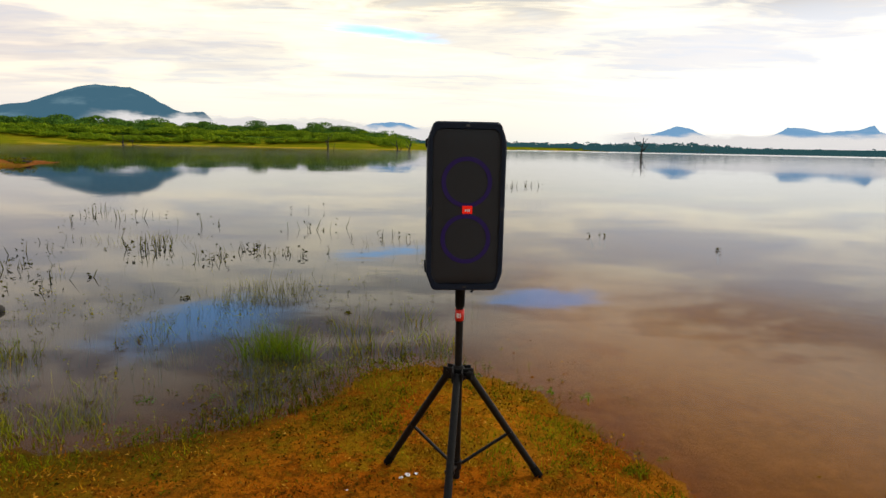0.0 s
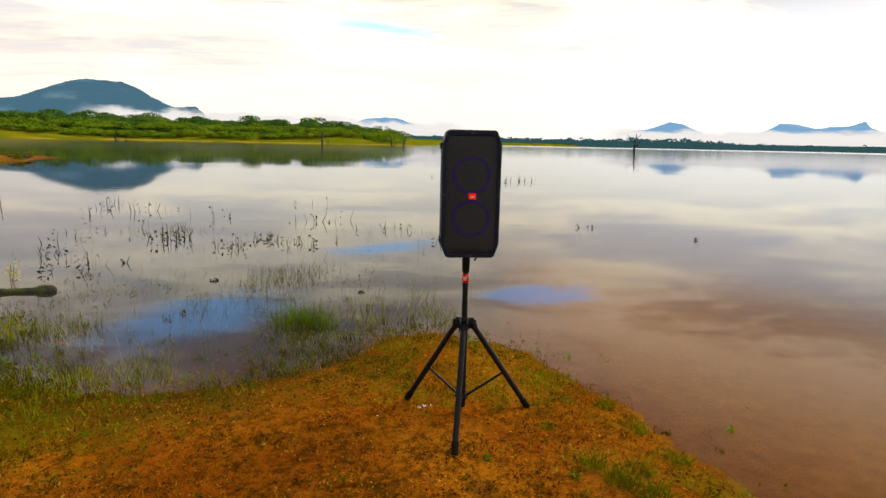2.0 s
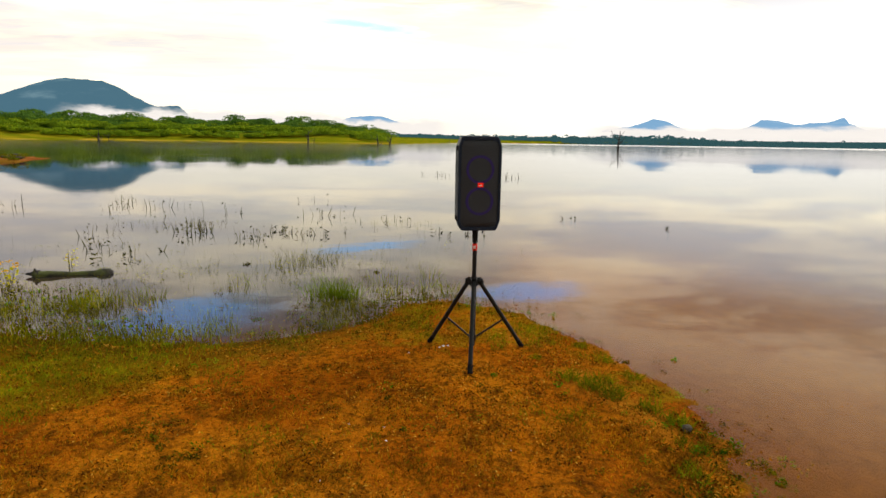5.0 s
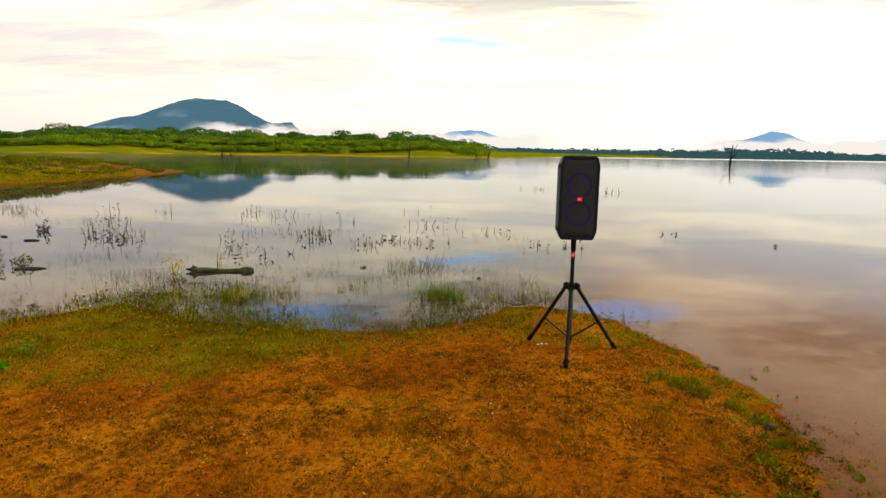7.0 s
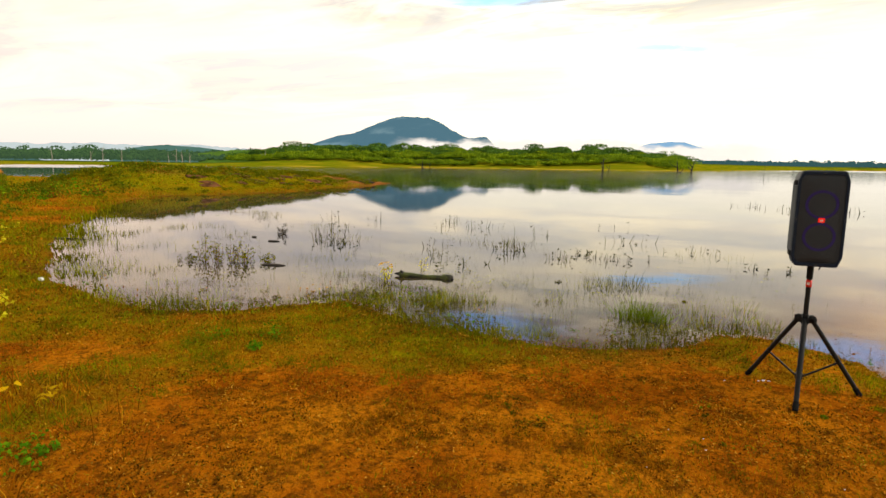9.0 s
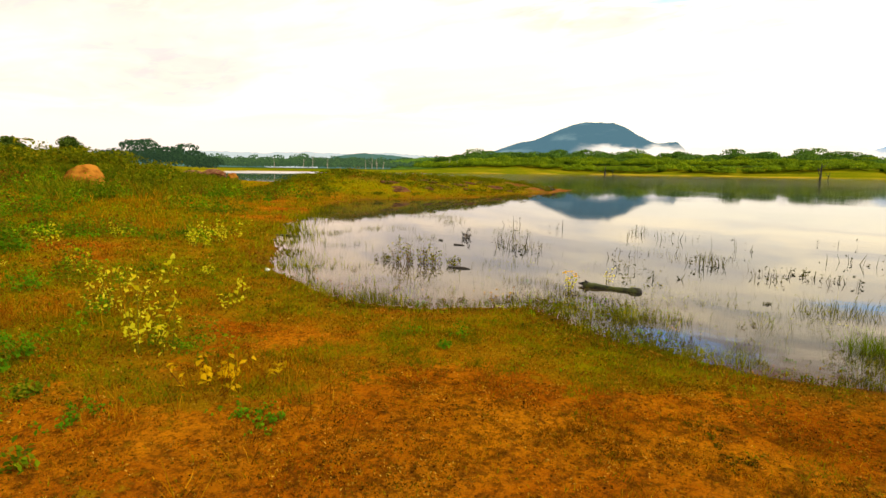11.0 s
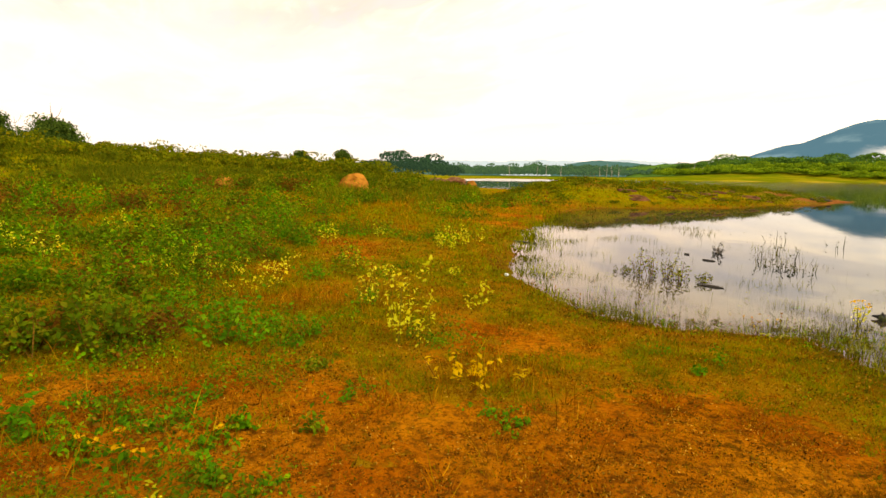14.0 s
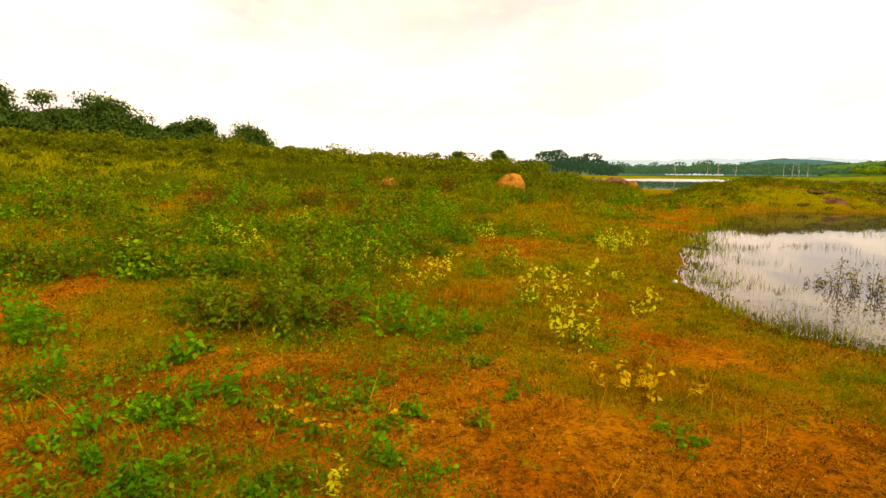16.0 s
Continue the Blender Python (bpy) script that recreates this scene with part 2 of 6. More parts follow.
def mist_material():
    m, n = material("glowing_valley_mist")
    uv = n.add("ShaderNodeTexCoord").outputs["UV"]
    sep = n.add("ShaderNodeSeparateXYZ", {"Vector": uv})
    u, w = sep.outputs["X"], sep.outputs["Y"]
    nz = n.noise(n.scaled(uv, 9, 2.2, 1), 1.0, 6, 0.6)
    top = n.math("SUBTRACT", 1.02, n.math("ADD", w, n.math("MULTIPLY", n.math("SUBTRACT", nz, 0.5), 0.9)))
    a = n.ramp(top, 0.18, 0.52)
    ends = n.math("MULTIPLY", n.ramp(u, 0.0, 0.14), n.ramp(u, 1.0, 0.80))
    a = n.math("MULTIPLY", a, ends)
    # emission stands in for the skylight that real mist would scatter
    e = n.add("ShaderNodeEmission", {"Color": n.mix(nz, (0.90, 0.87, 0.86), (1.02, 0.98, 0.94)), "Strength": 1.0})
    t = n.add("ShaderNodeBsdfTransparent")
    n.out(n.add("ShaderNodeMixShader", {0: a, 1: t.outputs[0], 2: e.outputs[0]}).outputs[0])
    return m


def lamp(name, col, glow, strength):
    """A surface that gives off a little light of its own."""
    m, n = material(name)
    n.out(n.add("ShaderNodeBsdfPrincipled", {"Base Color": (*col, 1), "Roughness": 0.5, "Specular IOR Level": 0.18, "Emission Color": (*glow, 1), "Emission Strength": strength}).outputs[0])
    return m


M = {
    "ground": ground_material(),
    "water": water_material(),
    "shell": simple("matt_black_plastic", (0.006, 0.012, 0.027), (0.009, 0.017, 0.036), 90, 0.45, 0, 0.10, 900, spec=0.14, local=True),
    "grille": simple("black_steel_grille", (0.007, 0.010, 0.015), (0.013, 0.017, 0.023), 900, 0.38, 0.0, 0.4, 1500, spec=0.40, local=True),
    "ring": lamp("dim_violet_light_ring", (0.008, 0.007, 0.020), (0.045, 0.010, 0.19), 0.17),
    "lens": simple("smoky_lens", (0.03, 0.033, 0.04), (0.05, 0.055, 0.06), 60, 0.2, spec=0.5, local=True),
    "badge": lamp("lit_red_badge", (0.70, 0.02, 0.008), (0.80, 0.012, 0.004), 0.45),
    "band": simple("red_sleeve", (0.66, 0.016, 0.006), (0.80, 0.025, 0.010), 60, 0.5, local=True),
    "white": simple("white_print", (0.75, 0.72, 0.7), (0.82, 0.8, 0.78), 80, 0.5, local=True),
    "metal": simple("black_powder_coated_steel", (0.004, 0.004, 0.0045), (0.009, 0.009, 0.009), 60, 0.45, 0.0, 0.1, 700, spec=0.22, local=True),
    "rubber": simple("black_rubber", (0.003, 0.003, 0.003), (0.008, 0.007, 0.006), 80, 0.8, spec=0.15, local=True),
    "dry_blade": leafy("dry_turf", [(0.14, 0.052, 0.003), (0.54, 0.165, 0.005), (0.38, 0.21, 0.004), (0.86, 0.42, 0.018)], patchy=3.5),
    "green_blade": leafy("green_turf", [(0.10, 0.115, 0.003), (0.21, 0.26, 0.004), (0.34, 0.37, 0.006), (0.52, 0.31, 0.008)], patchy=2.5),
    "weed_leaf": leafy("weed_leaves", [(0.050, 0.14, 0.004), (0.10, 0.29, 0.006), (0.19, 0.43, 0.008), (0.42, 0.48, 0.014)], patchy=0.8),
    "dark_leaf": leafy("dark_shrub_leaves", [(0.06, 0.11, 0.004), (0.13, 0.22, 0.006), (0.23, 0.33, 0.008), (0.42, 0.25, 0.015)]),
    "bright_leaf": leafy("fresh_green_leaves", [(0.07, 0.22, 0.006), (0.13, 0.33, 0.008), (0.22, 0.42, 0.012)]),
    "yellow_leaf": leafy("yellow_green_leaves", [(0.62, 0.62, 0.02), (0.90, 0.82, 0.04), (0.95, 0.85, 0.06), (0.93, 0.66, 0.02)], glow=0.5, patchy=0.2),
    "gold_leaf": leafy("golden_leaves", [(0.55, 0.36, 0.010), (0.86, 0.55, 0.015), (0.95, 0.62, 0.020)], glow=0.5),
    "rust_leaf": leafy("rusty_leaves", [(0.14, 0.055, 0.006), (0.28, 0.095, 0.008), (0.20, 0.13, 0.008), (0.42, 0.20, 0.015)]),
    "petal": leafy("yellow_petals", [(0.80, 0.40, 0.01), (0.90, 0.54, 0.02)]),
    "reed": leafy("reed_stems", [(0.022, 0.022, 0.008), (0.05, 0.05, 0.009), (0.09, 0.09, 0.010), (0.13, 0.10, 0.02)]),
    "stem_blade": leafy("water_grass_stems", [(0.06, 0.055, 0.004), (0.13, 0.13, 0.005), (0.22, 0.22, 0.006), (0.30, 0.24, 0.010)]),
    "lush": leafy("lush_water_grass", [(0.09, 0.15, 0.003), (0.20, 0.30, 0.005), (0.34, 0.40, 0.008)]),
    "tree_leaf": leafy("tree_leaves", [(0.045, 0.085, 0.014), (0.085, 0.14, 0.018), (0.14, 0.21, 0.022)], glow=0.3, patchy=0.5),
    "wood_leaf": leafy("far_wood_leaves", [(0.15, 0.25, 0.016), (0.22, 0.36, 0.018), (0.33, 0.46, 0.020), (0.44, 0.50, 0.020)], glow=0.4, patchy=0.10),
    "back_leaf": leafy("back_wood_leaves", [(0.07, 0.16, 0.030), (0.12, 0.25, 0.032), (0.20, 0.34, 0.034)], glow=0.3, patchy=0.10),
    "sprig": leafy("sprig_leaves", [(0.05, 0.05, 0.005), (0.14, 0.15, 0.004), (0.25, 0.26, 0.006), (0.46, 0.38, 0.010)]),
    "shore_blade": leafy("shore_grass", [(0.09, 0.095, 0.003), (0.22, 0.25, 0.004), (0.36, 0.39, 0.006), (0.46, 0.40, 0.010)], patchy=1.5),
    "litter_leaf": leafy("leaf_litter", [(0.045, 0.018, 0.002), (0.36, 0.10, 0.004), (0.13, 0.105, 0.003), (0.68, 0.26, 0.010), (0.88, 0.52, 0.06)], patchy=5.0),
    "bank_leaf": leafy("bank_weeds", [(0.035, 0.028, 0.003), (0.10, 0.095, 0.003), (0.20, 0.20, 0.004), (0.34, 0.20, 0.006)], patchy=2.0),
    "scrub_leaf": leafy("olive_scrub", [(0.085, 0.11, 0.005), (0.16, 0.195, 0.006), (0.26, 0.28, 0.008), (0.35, 0.24, 0.010)], patchy=0.25),
    "bark": simple("grey_bark", (0.06, 0.045, 0.03), (0.13, 0.10, 0.07), 5, 0.9, 0, 0.6, 20),
    "dead_bark": simple("dark_wet_bark", (0.022, 0.018, 0.014), (0.07, 0.055, 0.04), 6, 0.85, 0, 0.6, 25),
    "pale_wood": simple("bleached_wood", (0.30, 0.26, 0.20), (0.45, 0.40, 0.33), 4, 0.85, 0, 0.4, 20),
    "log": simple("mossy_wet_log", (0.022, 0.022, 0.010), (0.07, 0.085, 0.015), 9, 0.8, 0, 0.9, 30),
    "log_end": simple("black_rotten_wood", (0.010, 0.010, 0.010), (0.035, 0.03, 0.026), 14, 0.85, 0, 0.9, 40),
    "boulder": simple("orange_granite", (0.15, 0.050, 0.006), (0.50, 0.20, 0.028), 1.3, 1.0, 0, 1.0, 5, spec=0.0, lo=0.30, hi=0.62),
    "grey_rock": simple("dark_red_rock", (0.15, 0.055, 0.025), (0.32, 0.15, 0.075), 1.2, 1.0, 0, 0.8, 6, spec=0.05),
    "ledge_rock": simple("brown_ledge_rock", (0.07, 0.03, 0.012), (0.20, 0.085, 0.035), 2.5, 1.0, 0, 0.8, 8, spec=0.05),
    "pebble": simple("white_litter", (0.7, 0.68, 0.62), (0.85, 0.83, 0.8), 30, 0.6),
    # blue and teal below are painted haze, not the forest's own colour
    "mountain": haze_material("haze_glow_mountain", (0.05, 0.075, 0.04), (0.078, 0.190, 0.275), 0.88, (0.26, 0.42, 0.50), 0.6),
    "mountain_far": haze_material("pale_haze_mountain", (0.06, 0.09, 0.08), (0.23, 0.46, 0.74), 0.93, (0.42, 0.62, 0.84), 0.5),
    "mountain_faint": haze_material("faint_haze_hills", (0.06, 0.09, 0.08), (0.55, 0.66, 0.72), 0.95, (0.75, 0.80, 0.82), 0.5),
    "hill_haze": haze_material("haze_glow_low_hills", (0.05, 0.10, 0.04), (0.085, 0.20, 0.19), 0.75),
    "far_shore": haze_material("haze_glow_far_trees", (0.02, 0.05, 0.02), (0.038, 0.110, 0.125), 0.8),
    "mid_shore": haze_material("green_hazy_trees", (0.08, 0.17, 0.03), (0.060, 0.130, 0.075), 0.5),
    "group_leaf": haze_material("dark_hazy_trees", (0.035, 0.085, 0.020), (0.030, 0.070, 0.045), 0.45),
    "mist": mist_material(),
}

# ---- mesh helpers ----
rng = np.random.default_rng(7)


def mesh_np(name, verts, faces, mat=None, smooth=False):
    """A mesh from an array of vertices and an array of equal-sided faces."""
    verts, faces = np.asarray(verts, dtype=np.float32), np.asarray(faces, dtype=np.int32)
    me = bpy.data.meshes.new(name)
    k = faces.shape[1]
    me.vertices.add(len(verts))
    me.vertices.foreach_set("co", verts.ravel())
    me.loops.add(faces.size)
    me.loops.foreach_set("vertex_index", faces.ravel())
    me.polygons.add(len(faces))
    me.polygons.foreach_set("loop_start", np.arange(0, faces.size, k, dtype=np.int32))
    me.update(calc_edges=True)
    if smooth:
        me.polygons.foreach_set("use_smooth", np.ones(len(faces), dtype=bool))
    if mat:
        me.materials.append(mat)
    return me


def attribute(me, name, values):
    me.attributes.new(name, "FLOAT", "POINT").data.foreach_set("value", np.asarray(values, dtype=np.float32))


def bm_mesh(name, bm, mat, smooth=False):
    me = bpy.data.meshes.new(name)
    bmesh.ops.recalc_face_normals(bm, faces=bm.faces)
    for f in bm.faces:
        f.smooth = smooth
    bm.to_mesh(me)
    bm.free()
    me.materials.append(mat)
    return me


def part(name, data, parent, label="", m=None):
    ob = new(name, data)
    ob.parent = parent
    if m is not None:
        ob.matrix_basis = m
    return tagged(ob, label)


def rod(bm, a, b, r0, r1=None, seg=14, caps=True):
    """A tapered tube from a to b."""
    a, b = Vector(a), Vector(b)
    r1 = r0 if r1 is None else r1
    m = Matrix.Translation((a + b) / 2) @ (b - a).to_track_quat("Z", "Y").to_matrix().to_4x4()
    bmesh.ops.create_cone(bm, cap_ends=caps, segments=seg, radius1=r0, radius2=r1, depth=(b - a).length, matrix=m)
    return bm


def box(bm, size, m=Matrix(), bevel=0.0, seg=2):
    r = bmesh.ops.create_cube(bm, size=1.0, matrix=m @ Matrix.Diagonal((*size, 1)))
    if bevel:
        es = list({e for v in r["verts"] for e in v.link_edges})
        bmesh.ops.bevel(bm, geom=es, offset=bevel, segments=seg, affect="EDGES", profile=0.5)
    return bm


TABLE = rng.random((256, 256))


def vnoise(x, y, scale, octaves=4, shift=0.0):
    """Smooth noise in 0..1 on arrays."""
    total, amp, norm = 0.0, 1.0, 0.0
    for o in range(octaves):
        u, v = x * scale + 17.3 * o + shift, y * scale + 5.1 * o - shift
        i, j = np.floor(u).astype(int), np.floor(v).astype(int)
        f, g = u - i, v - j
        f, g = f * f * (3 - 2 * f), g * g * (3 - 2 * g)
        t = TABLE
        a, b = t[i & 255, j & 255], t[(i + 1) & 255, j & 255]
        c, d = t[i & 255, (j + 1) & 255], t[(i + 1) & 255, (j + 1) & 255]
        total = total + amp * ((a * (1 - f) + b * f) * (1 - g) + (c * (1 - f) + d * f) * g)
        norm, amp, scale = norm + amp, amp * 0.5, scale * 2.03
    return total / norm


def sstep(a, b, x):
    t = np.clip((x - a) / (b - a), 0, 1)
    return t * t * (3 - 2 * t)


# ---- the lie of the land ----
WATER = -0.11
HOME = np.array([-0.6, -1.6])
SHORE_NEAR = [(1.25, 0.5), (1.39, 1.1), (1.4, 1.65), (1.22, 2.5), (0.95, 3.15), (0.66, 3.6), (0.3, 3.75), (-0.1, 3.98), (-0.42, 3.88), (-0.68, 3.42),
              (-0.95, 3.1), (-1.75, 2.72), (-2.5, 2.74), (-3.55, 2.84), (-4.2, 3.1), (-4.75, 3.32), (-5.15, 2.82), (-5.5, 2.25), (-6.26, 1.77), (-7.36, 1.8),
              (-9.4, 2.35), (-10.6, 2.9), (-12.3, 4.0), (-15.6, 6.1), (-19.5, 9.2), (-22.6, 11.8), (-25.0, 14.8), (-26.1, 17.2), (-25.4, 18.8), (-24.7, 20.4), (-24.4, 22.6), (-24.3, 24.8), (-25.6, 28.6),
              (-26.4, 33.0), (-25.6, 35.8), (-28.6, 42.2), (-31.5, 45.5), (-36.0, 44.0), (-46, 41), (-58, 33), (-69, 30.5), (-86, 35), (-104, 45), (-200, 84)]
SHORE_FAR = [(-238, 118), (-212, 152), (-186, 215), (-150, 262), (-95, 285), (-50, 285), (-22, 292), (-8, 330), (20, 520), (120, 900), (330, 1010), (900, 1000), (2600, 900)]
OUTER = [(2600, 3900), (-3900, 3900), (-3900, -3900), (20, -3900), (12, -60), (4, -16), (1.2, -4), (0.95, -1)]
LAND = np.array(SHORE_NEAR + SHORE_FAR + OUTER, dtype=float)


def shore_distance(x, y):
    """Metres to the nearest shore: positive on land, negative in the lake."""
    d2, inside = np.full(x.shape, 1e12), np.zeros(x.shape, dtype=bool)
    a, b = LAND, np.roll(LAND, -1, axis=0)
    for (ax, ay), (bx, by) in zip(a, b):
        ex, ey = bx - ax, by - ay
        t = np.clip(((x - ax) * ex + (y - ay) * ey) / (ex * ex + ey * ey), 0, 1)
        d2 = np.minimum(d2, (x - ax - t * ex) ** 2 + (y - ay - t * ey) ** 2)
        cross = ((ay > y) != (by > y)) & (x < ex * (y - ay) / (ey + 1e-12) + ax)
        inside ^= cross
    return np.where(inside, 1, -1) * np.sqrt(d2)


def segment_distance(x, y, ax, ay, bx, by):
    t = np.clip(((x - ax) * (bx - ax) + (y - ay) * (by - ay)) / ((bx - ax) ** 2 + (by - ay) ** 2), 0, 1)
    return np.hypot(x - ax - t * (bx - ax), y - ay - t * (by - ay))


def sand_path(x, y):
    """The smooth sandy strip along the east side of the point."""
    return np.exp(-(segment_distance(x, y, 0.42, 2.70, 1.20, 1.05) / 0.15) ** 2) * sstep(0.36, 0.50, vnoise(x, y, 2.2, 3, 1.1))


def hump(x, y):
    """The low island-like hump of the spit."""
    ax, ay, bx, by = -31.5, 19.5, -31.0, 34.0
    t = np.clip(((x - ax) * (bx - ax) + (y - ay) * (by - ay)) / ((bx - ax) ** 2 + (by - ay) ** 2), 0, 1)
    d = np.hypot(x - ax - t * (bx - ax), y - ay - t * (by - ay))
    return (1 - sstep(0.5, 7.5, d)) * (1.0 - 0.45 * t)


SOIL_SPOTS = [(-9.3, -6.9, 1.6, 0.35, 0.6), (-3.9, -4.9, 0.8, 0.5, 0.6), (-5.3, -4.3, 0.9, 0.35, 0.3), (-10.5, -1.6, 0.9, 0.6, 0.45), (-12.5, -4.9, 1.4, 0.3, 0.5), (-8.6, -1.3, 0.7, 0.8, 0.4),
              (-31.0, -8.0, 3.0, 5.0, 0.5), (-17.5, -1.5, 2.0, 2.0, 0.3), (-13.0, 0.3, 1.5, 1.2, 0.3), (-24.0, -10.5, 2.5, 2.5, 0.4)]


def soil_spots(x, y):
    """Patches of bare red soil among the weeds."""
    total = 0.0
    for cx, cy, sx, sy, k in SOIL_SPOTS:
        total = total + k * np.exp(-(((x - cx) / sx) ** 2 + ((y - cy) / sy) ** 2))
    return total


def land(x, y):
    """Height, metres to the shore, turf cover, wetness, straw of the far bank and bare rock, at points of the plan."""
    x, y = np.asarray(x, dtype=float), np.asarray(y, dtype=float)
    r = np.hypot(x - HOME[0], y - HOME[1])
    az = np.degrees(np.arctan2(-(x - HOME[0]), y - HOME[1]))
    az = np.where(az < -60, az + 360, az)
    wob = (vnoise(x, y, 1.3, 3) - 0.5) * np.clip(r * 0.05, 0.22, 3.0)
    d = shore_distance(x, y) + wob
    rise = 0.055 * sstep(0, 0.5, d) + 0.045 * sstep(0.2, 2.5, d)
    shelf = 1.9 - 1.5 * sstep(-0.6, 1.2, x) * sstep(40, 15, r)
    dip = (-0.05 * sstep(0, 0.5, -d) - 0.16 * sstep(0.2, 3, -d) - 0.45 * sstep(2, 9, -d)) * shelf - 1.2 * sstep(8, 40, -d)
    z = WATER + np.where(d > 0, rise, dip)
    z += (vnoise(x, y, 0.7, 4) - 0.5) * 0.06 * sstep(0.2, 2.0, d)
    z += (vnoise(x, y, 5.0, 3, 3.3) - 0.5) * 0.022 * sstep(-0.2, 0.4, d)
    crest = np.interp(az, [66, 71, 77, 86, 96, 112, 120, 150, 200, 260], [0.0, 0.25, 1.05, 1.5, 2.1, 2.75, 3.1, 3.4, 2.5, 0.0])
    west = sstep(62, 80, az) * (1 - sstep(200, 280, az))
    z += west * 0.50 * sstep(6, 44, r) * sstep(0, 6, d)
    z += np.where(d > 0, sstep(40, 76, r) * np.tan(np.radians(crest)) * 76 * (1.0 + 0.25 * (vnoise(x, y, 0.06, 3) - 0.5)), 0) * sstep(0, 25, d)
    z += hump(x, y) * 1.15 * sstep(0.1, 4.0, d) * (0.8 + 0.5 * vnoise(x, y, 0.35, 4))
    z += (5.4 - 4.2 * sstep(38, 50, az)) * sstep(6, 52, d) * sstep(150, 260, r) * (az < 75)
    broad, mid = vnoise(x, y, 0.22, 4, 9.0), vnoise(x, y, 1.1, 4, 2.0)
    left = sstep(-2.3, -6.0, x - 0.55 * (y + 1.0))
    cover = 0.20 + 0.36 * left + 0.95 * (broad - 0.5) + 0.85 * (mid - 0.5)
    cover += 0.10 * np.exp(-(((x + 3.9) / 1.5) ** 2 + ((y - 1.9) / 0.7) ** 2))
    cover -= 0.55 * np.exp(-(((x + 1.0) / 2.2) ** 2 + ((y + 0.5) / 1.7) ** 2))
    cover -= 0.10 * np.exp(-(((x + 27) / 14) ** 2 + ((y - 11.5) / 4.5) ** 2))
    cover -= 0.18 * np.exp(-(((x + 14) / 6) ** 2 + ((y - 3.2) / 1.6) ** 2))
    cover += 0.30 * sstep(25, 60, r) * west - soil_spots(x, y)
    far = sstep(120, 200, r) * (1 - west)
    rock = np.maximum(sstep(0.75, 0.95, hump(x, y) * (0.6 + 0.8 * vnoise(x, y, 0.25, 3, 4.0))) * 0.35, sstep(9, 5, np.hypot(x + 29.5, y - 41)) * 0.9)
    cover += 0.75 * hump(x, y) + 0.22 * sstep(9, 22, r) * west
    cover += 0.20 * sstep(78, 94, az) * sstep(4.5, 8, r) * west
    cover -= 0.45 * np.exp(-((r - 37) / 5.0) ** 2) * sstep(76, 84, az) * west
    wet = sstep(0.10, -0.12, d)
    return z, d, np.clip(cover, 0, 1), wet, far, np.clip(rock, 0, 1)


def height(x, y):
    return float(land(np.array([x]), np.array([y]))[0][0])


def polar_sheet(azs, rads):
    """Vertices and quads of a sheet that is fine near HOME and reaches the horizon."""
    a, r = np.meshgrid(np.radians(azs), rads, indexing="ij")
    x, y = HOME[0] - np.sin(a) * r, HOME[1] + np.cos(a) * r
    na, nr = a.shape
    i, j = np.meshgrid(np.arange(na), np.arange(nr - 1), indexing="ij")
    k = (i + 1) % na
    f = np.stack([i * nr + j, i * nr + j + 1, k * nr + j + 1, k * nr + j], axis=-1).reshape(-1, 4)
    return x.ravel(), y.ravel(), f


def build_ground():
    azs = np.concatenate([np.arange(-52, 150, 0.5), np.arange(150, 308, 4.0)])
    rads = np.concatenate([[0.02], np.geomspace(0.25, 3800, 350)])
    x, y, f = polar_sheet(azs, rads)
    z, d, cover, wet, far, rock = land(x, y)
    me = mesh_np("ground", np.stack([x, y, z], axis=1), f, M["ground"], True)
    for name, v in (("cover", cover), ("wet", wet), ("far", far), ("rock", rock), ("path", sand_path(x, y)), ("beach", far * sstep(11, 5, d) * sstep(0, 2, d) * sstep(0.35, 0.5, vnoise(x, y, 0.05, 3, 2.0))), ("wooded", far * sstep(34, 46, d) * (np.hypot(x, y) > 280)), ("damp", sstep(1.0 * np.maximum(1, np.hypot(x, y) / 12), 0.0, d) * (0.35 + 0.65 * (x < 0) + 1.2 * sstep(-0.6, -1.4, x) * sstep(8, 6, np.hypot(x, y))) * sstep(60, 30, np.hypot(x, y)))):
        attribute(me, name, v)
    tagged(new("ground", me), "red-brown lakeside soil with patchy dry and green turf", "ground", kind="structure")
    rads = np.concatenate([[0.02], np.geomspace(0.6, 3700, 240)])
    azs = np.concatenate([np.arange(-52, 126, 0.8), np.arange(126, 308, 6.0)])
    x, y, f = polar_sheet(azs, rads)
    z, d, *_ = land(x, y)
    depth = np.clip(WATER - z, 0, 3.0)
    me = mesh_np("water", np.stack([x, y, np.full(x.shape, WATER)], axis=1), f, M["water"], True)
    attribute(me, "murk", 1 - np.exp(-depth * 6.0))
    attribute(me, "sandy", sstep(0.1, 1.2, x - 0.12 * (y - 3)) * sstep(-5.0, -0.4, d) * sstep(16, 8, np.hypot(x, y)))
    attribute(me, "deep", sstep(0.10, 0.50, depth))
    r, az = np.hypot(x - HOME[0], y - HOME[1]), np.degrees(np.arctan2(-(x - HOME[0]), y - HOME[1]))
    attribute(me, "breeze", np.where((az > 52) & (r > 60), 0.9 * sstep(150, 190, r), 0.12 * sstep(30, 120, r)) + 0.8 * sstep(420, 700, r) * sstep(2, -6, az))
    ob = tagged(new("water", me), "calm muddy lake mirroring a cloudy sky", "lake", kind="structure")
    ob.visible_shadow = False


build_ground()

# ---- mountains and mist ----


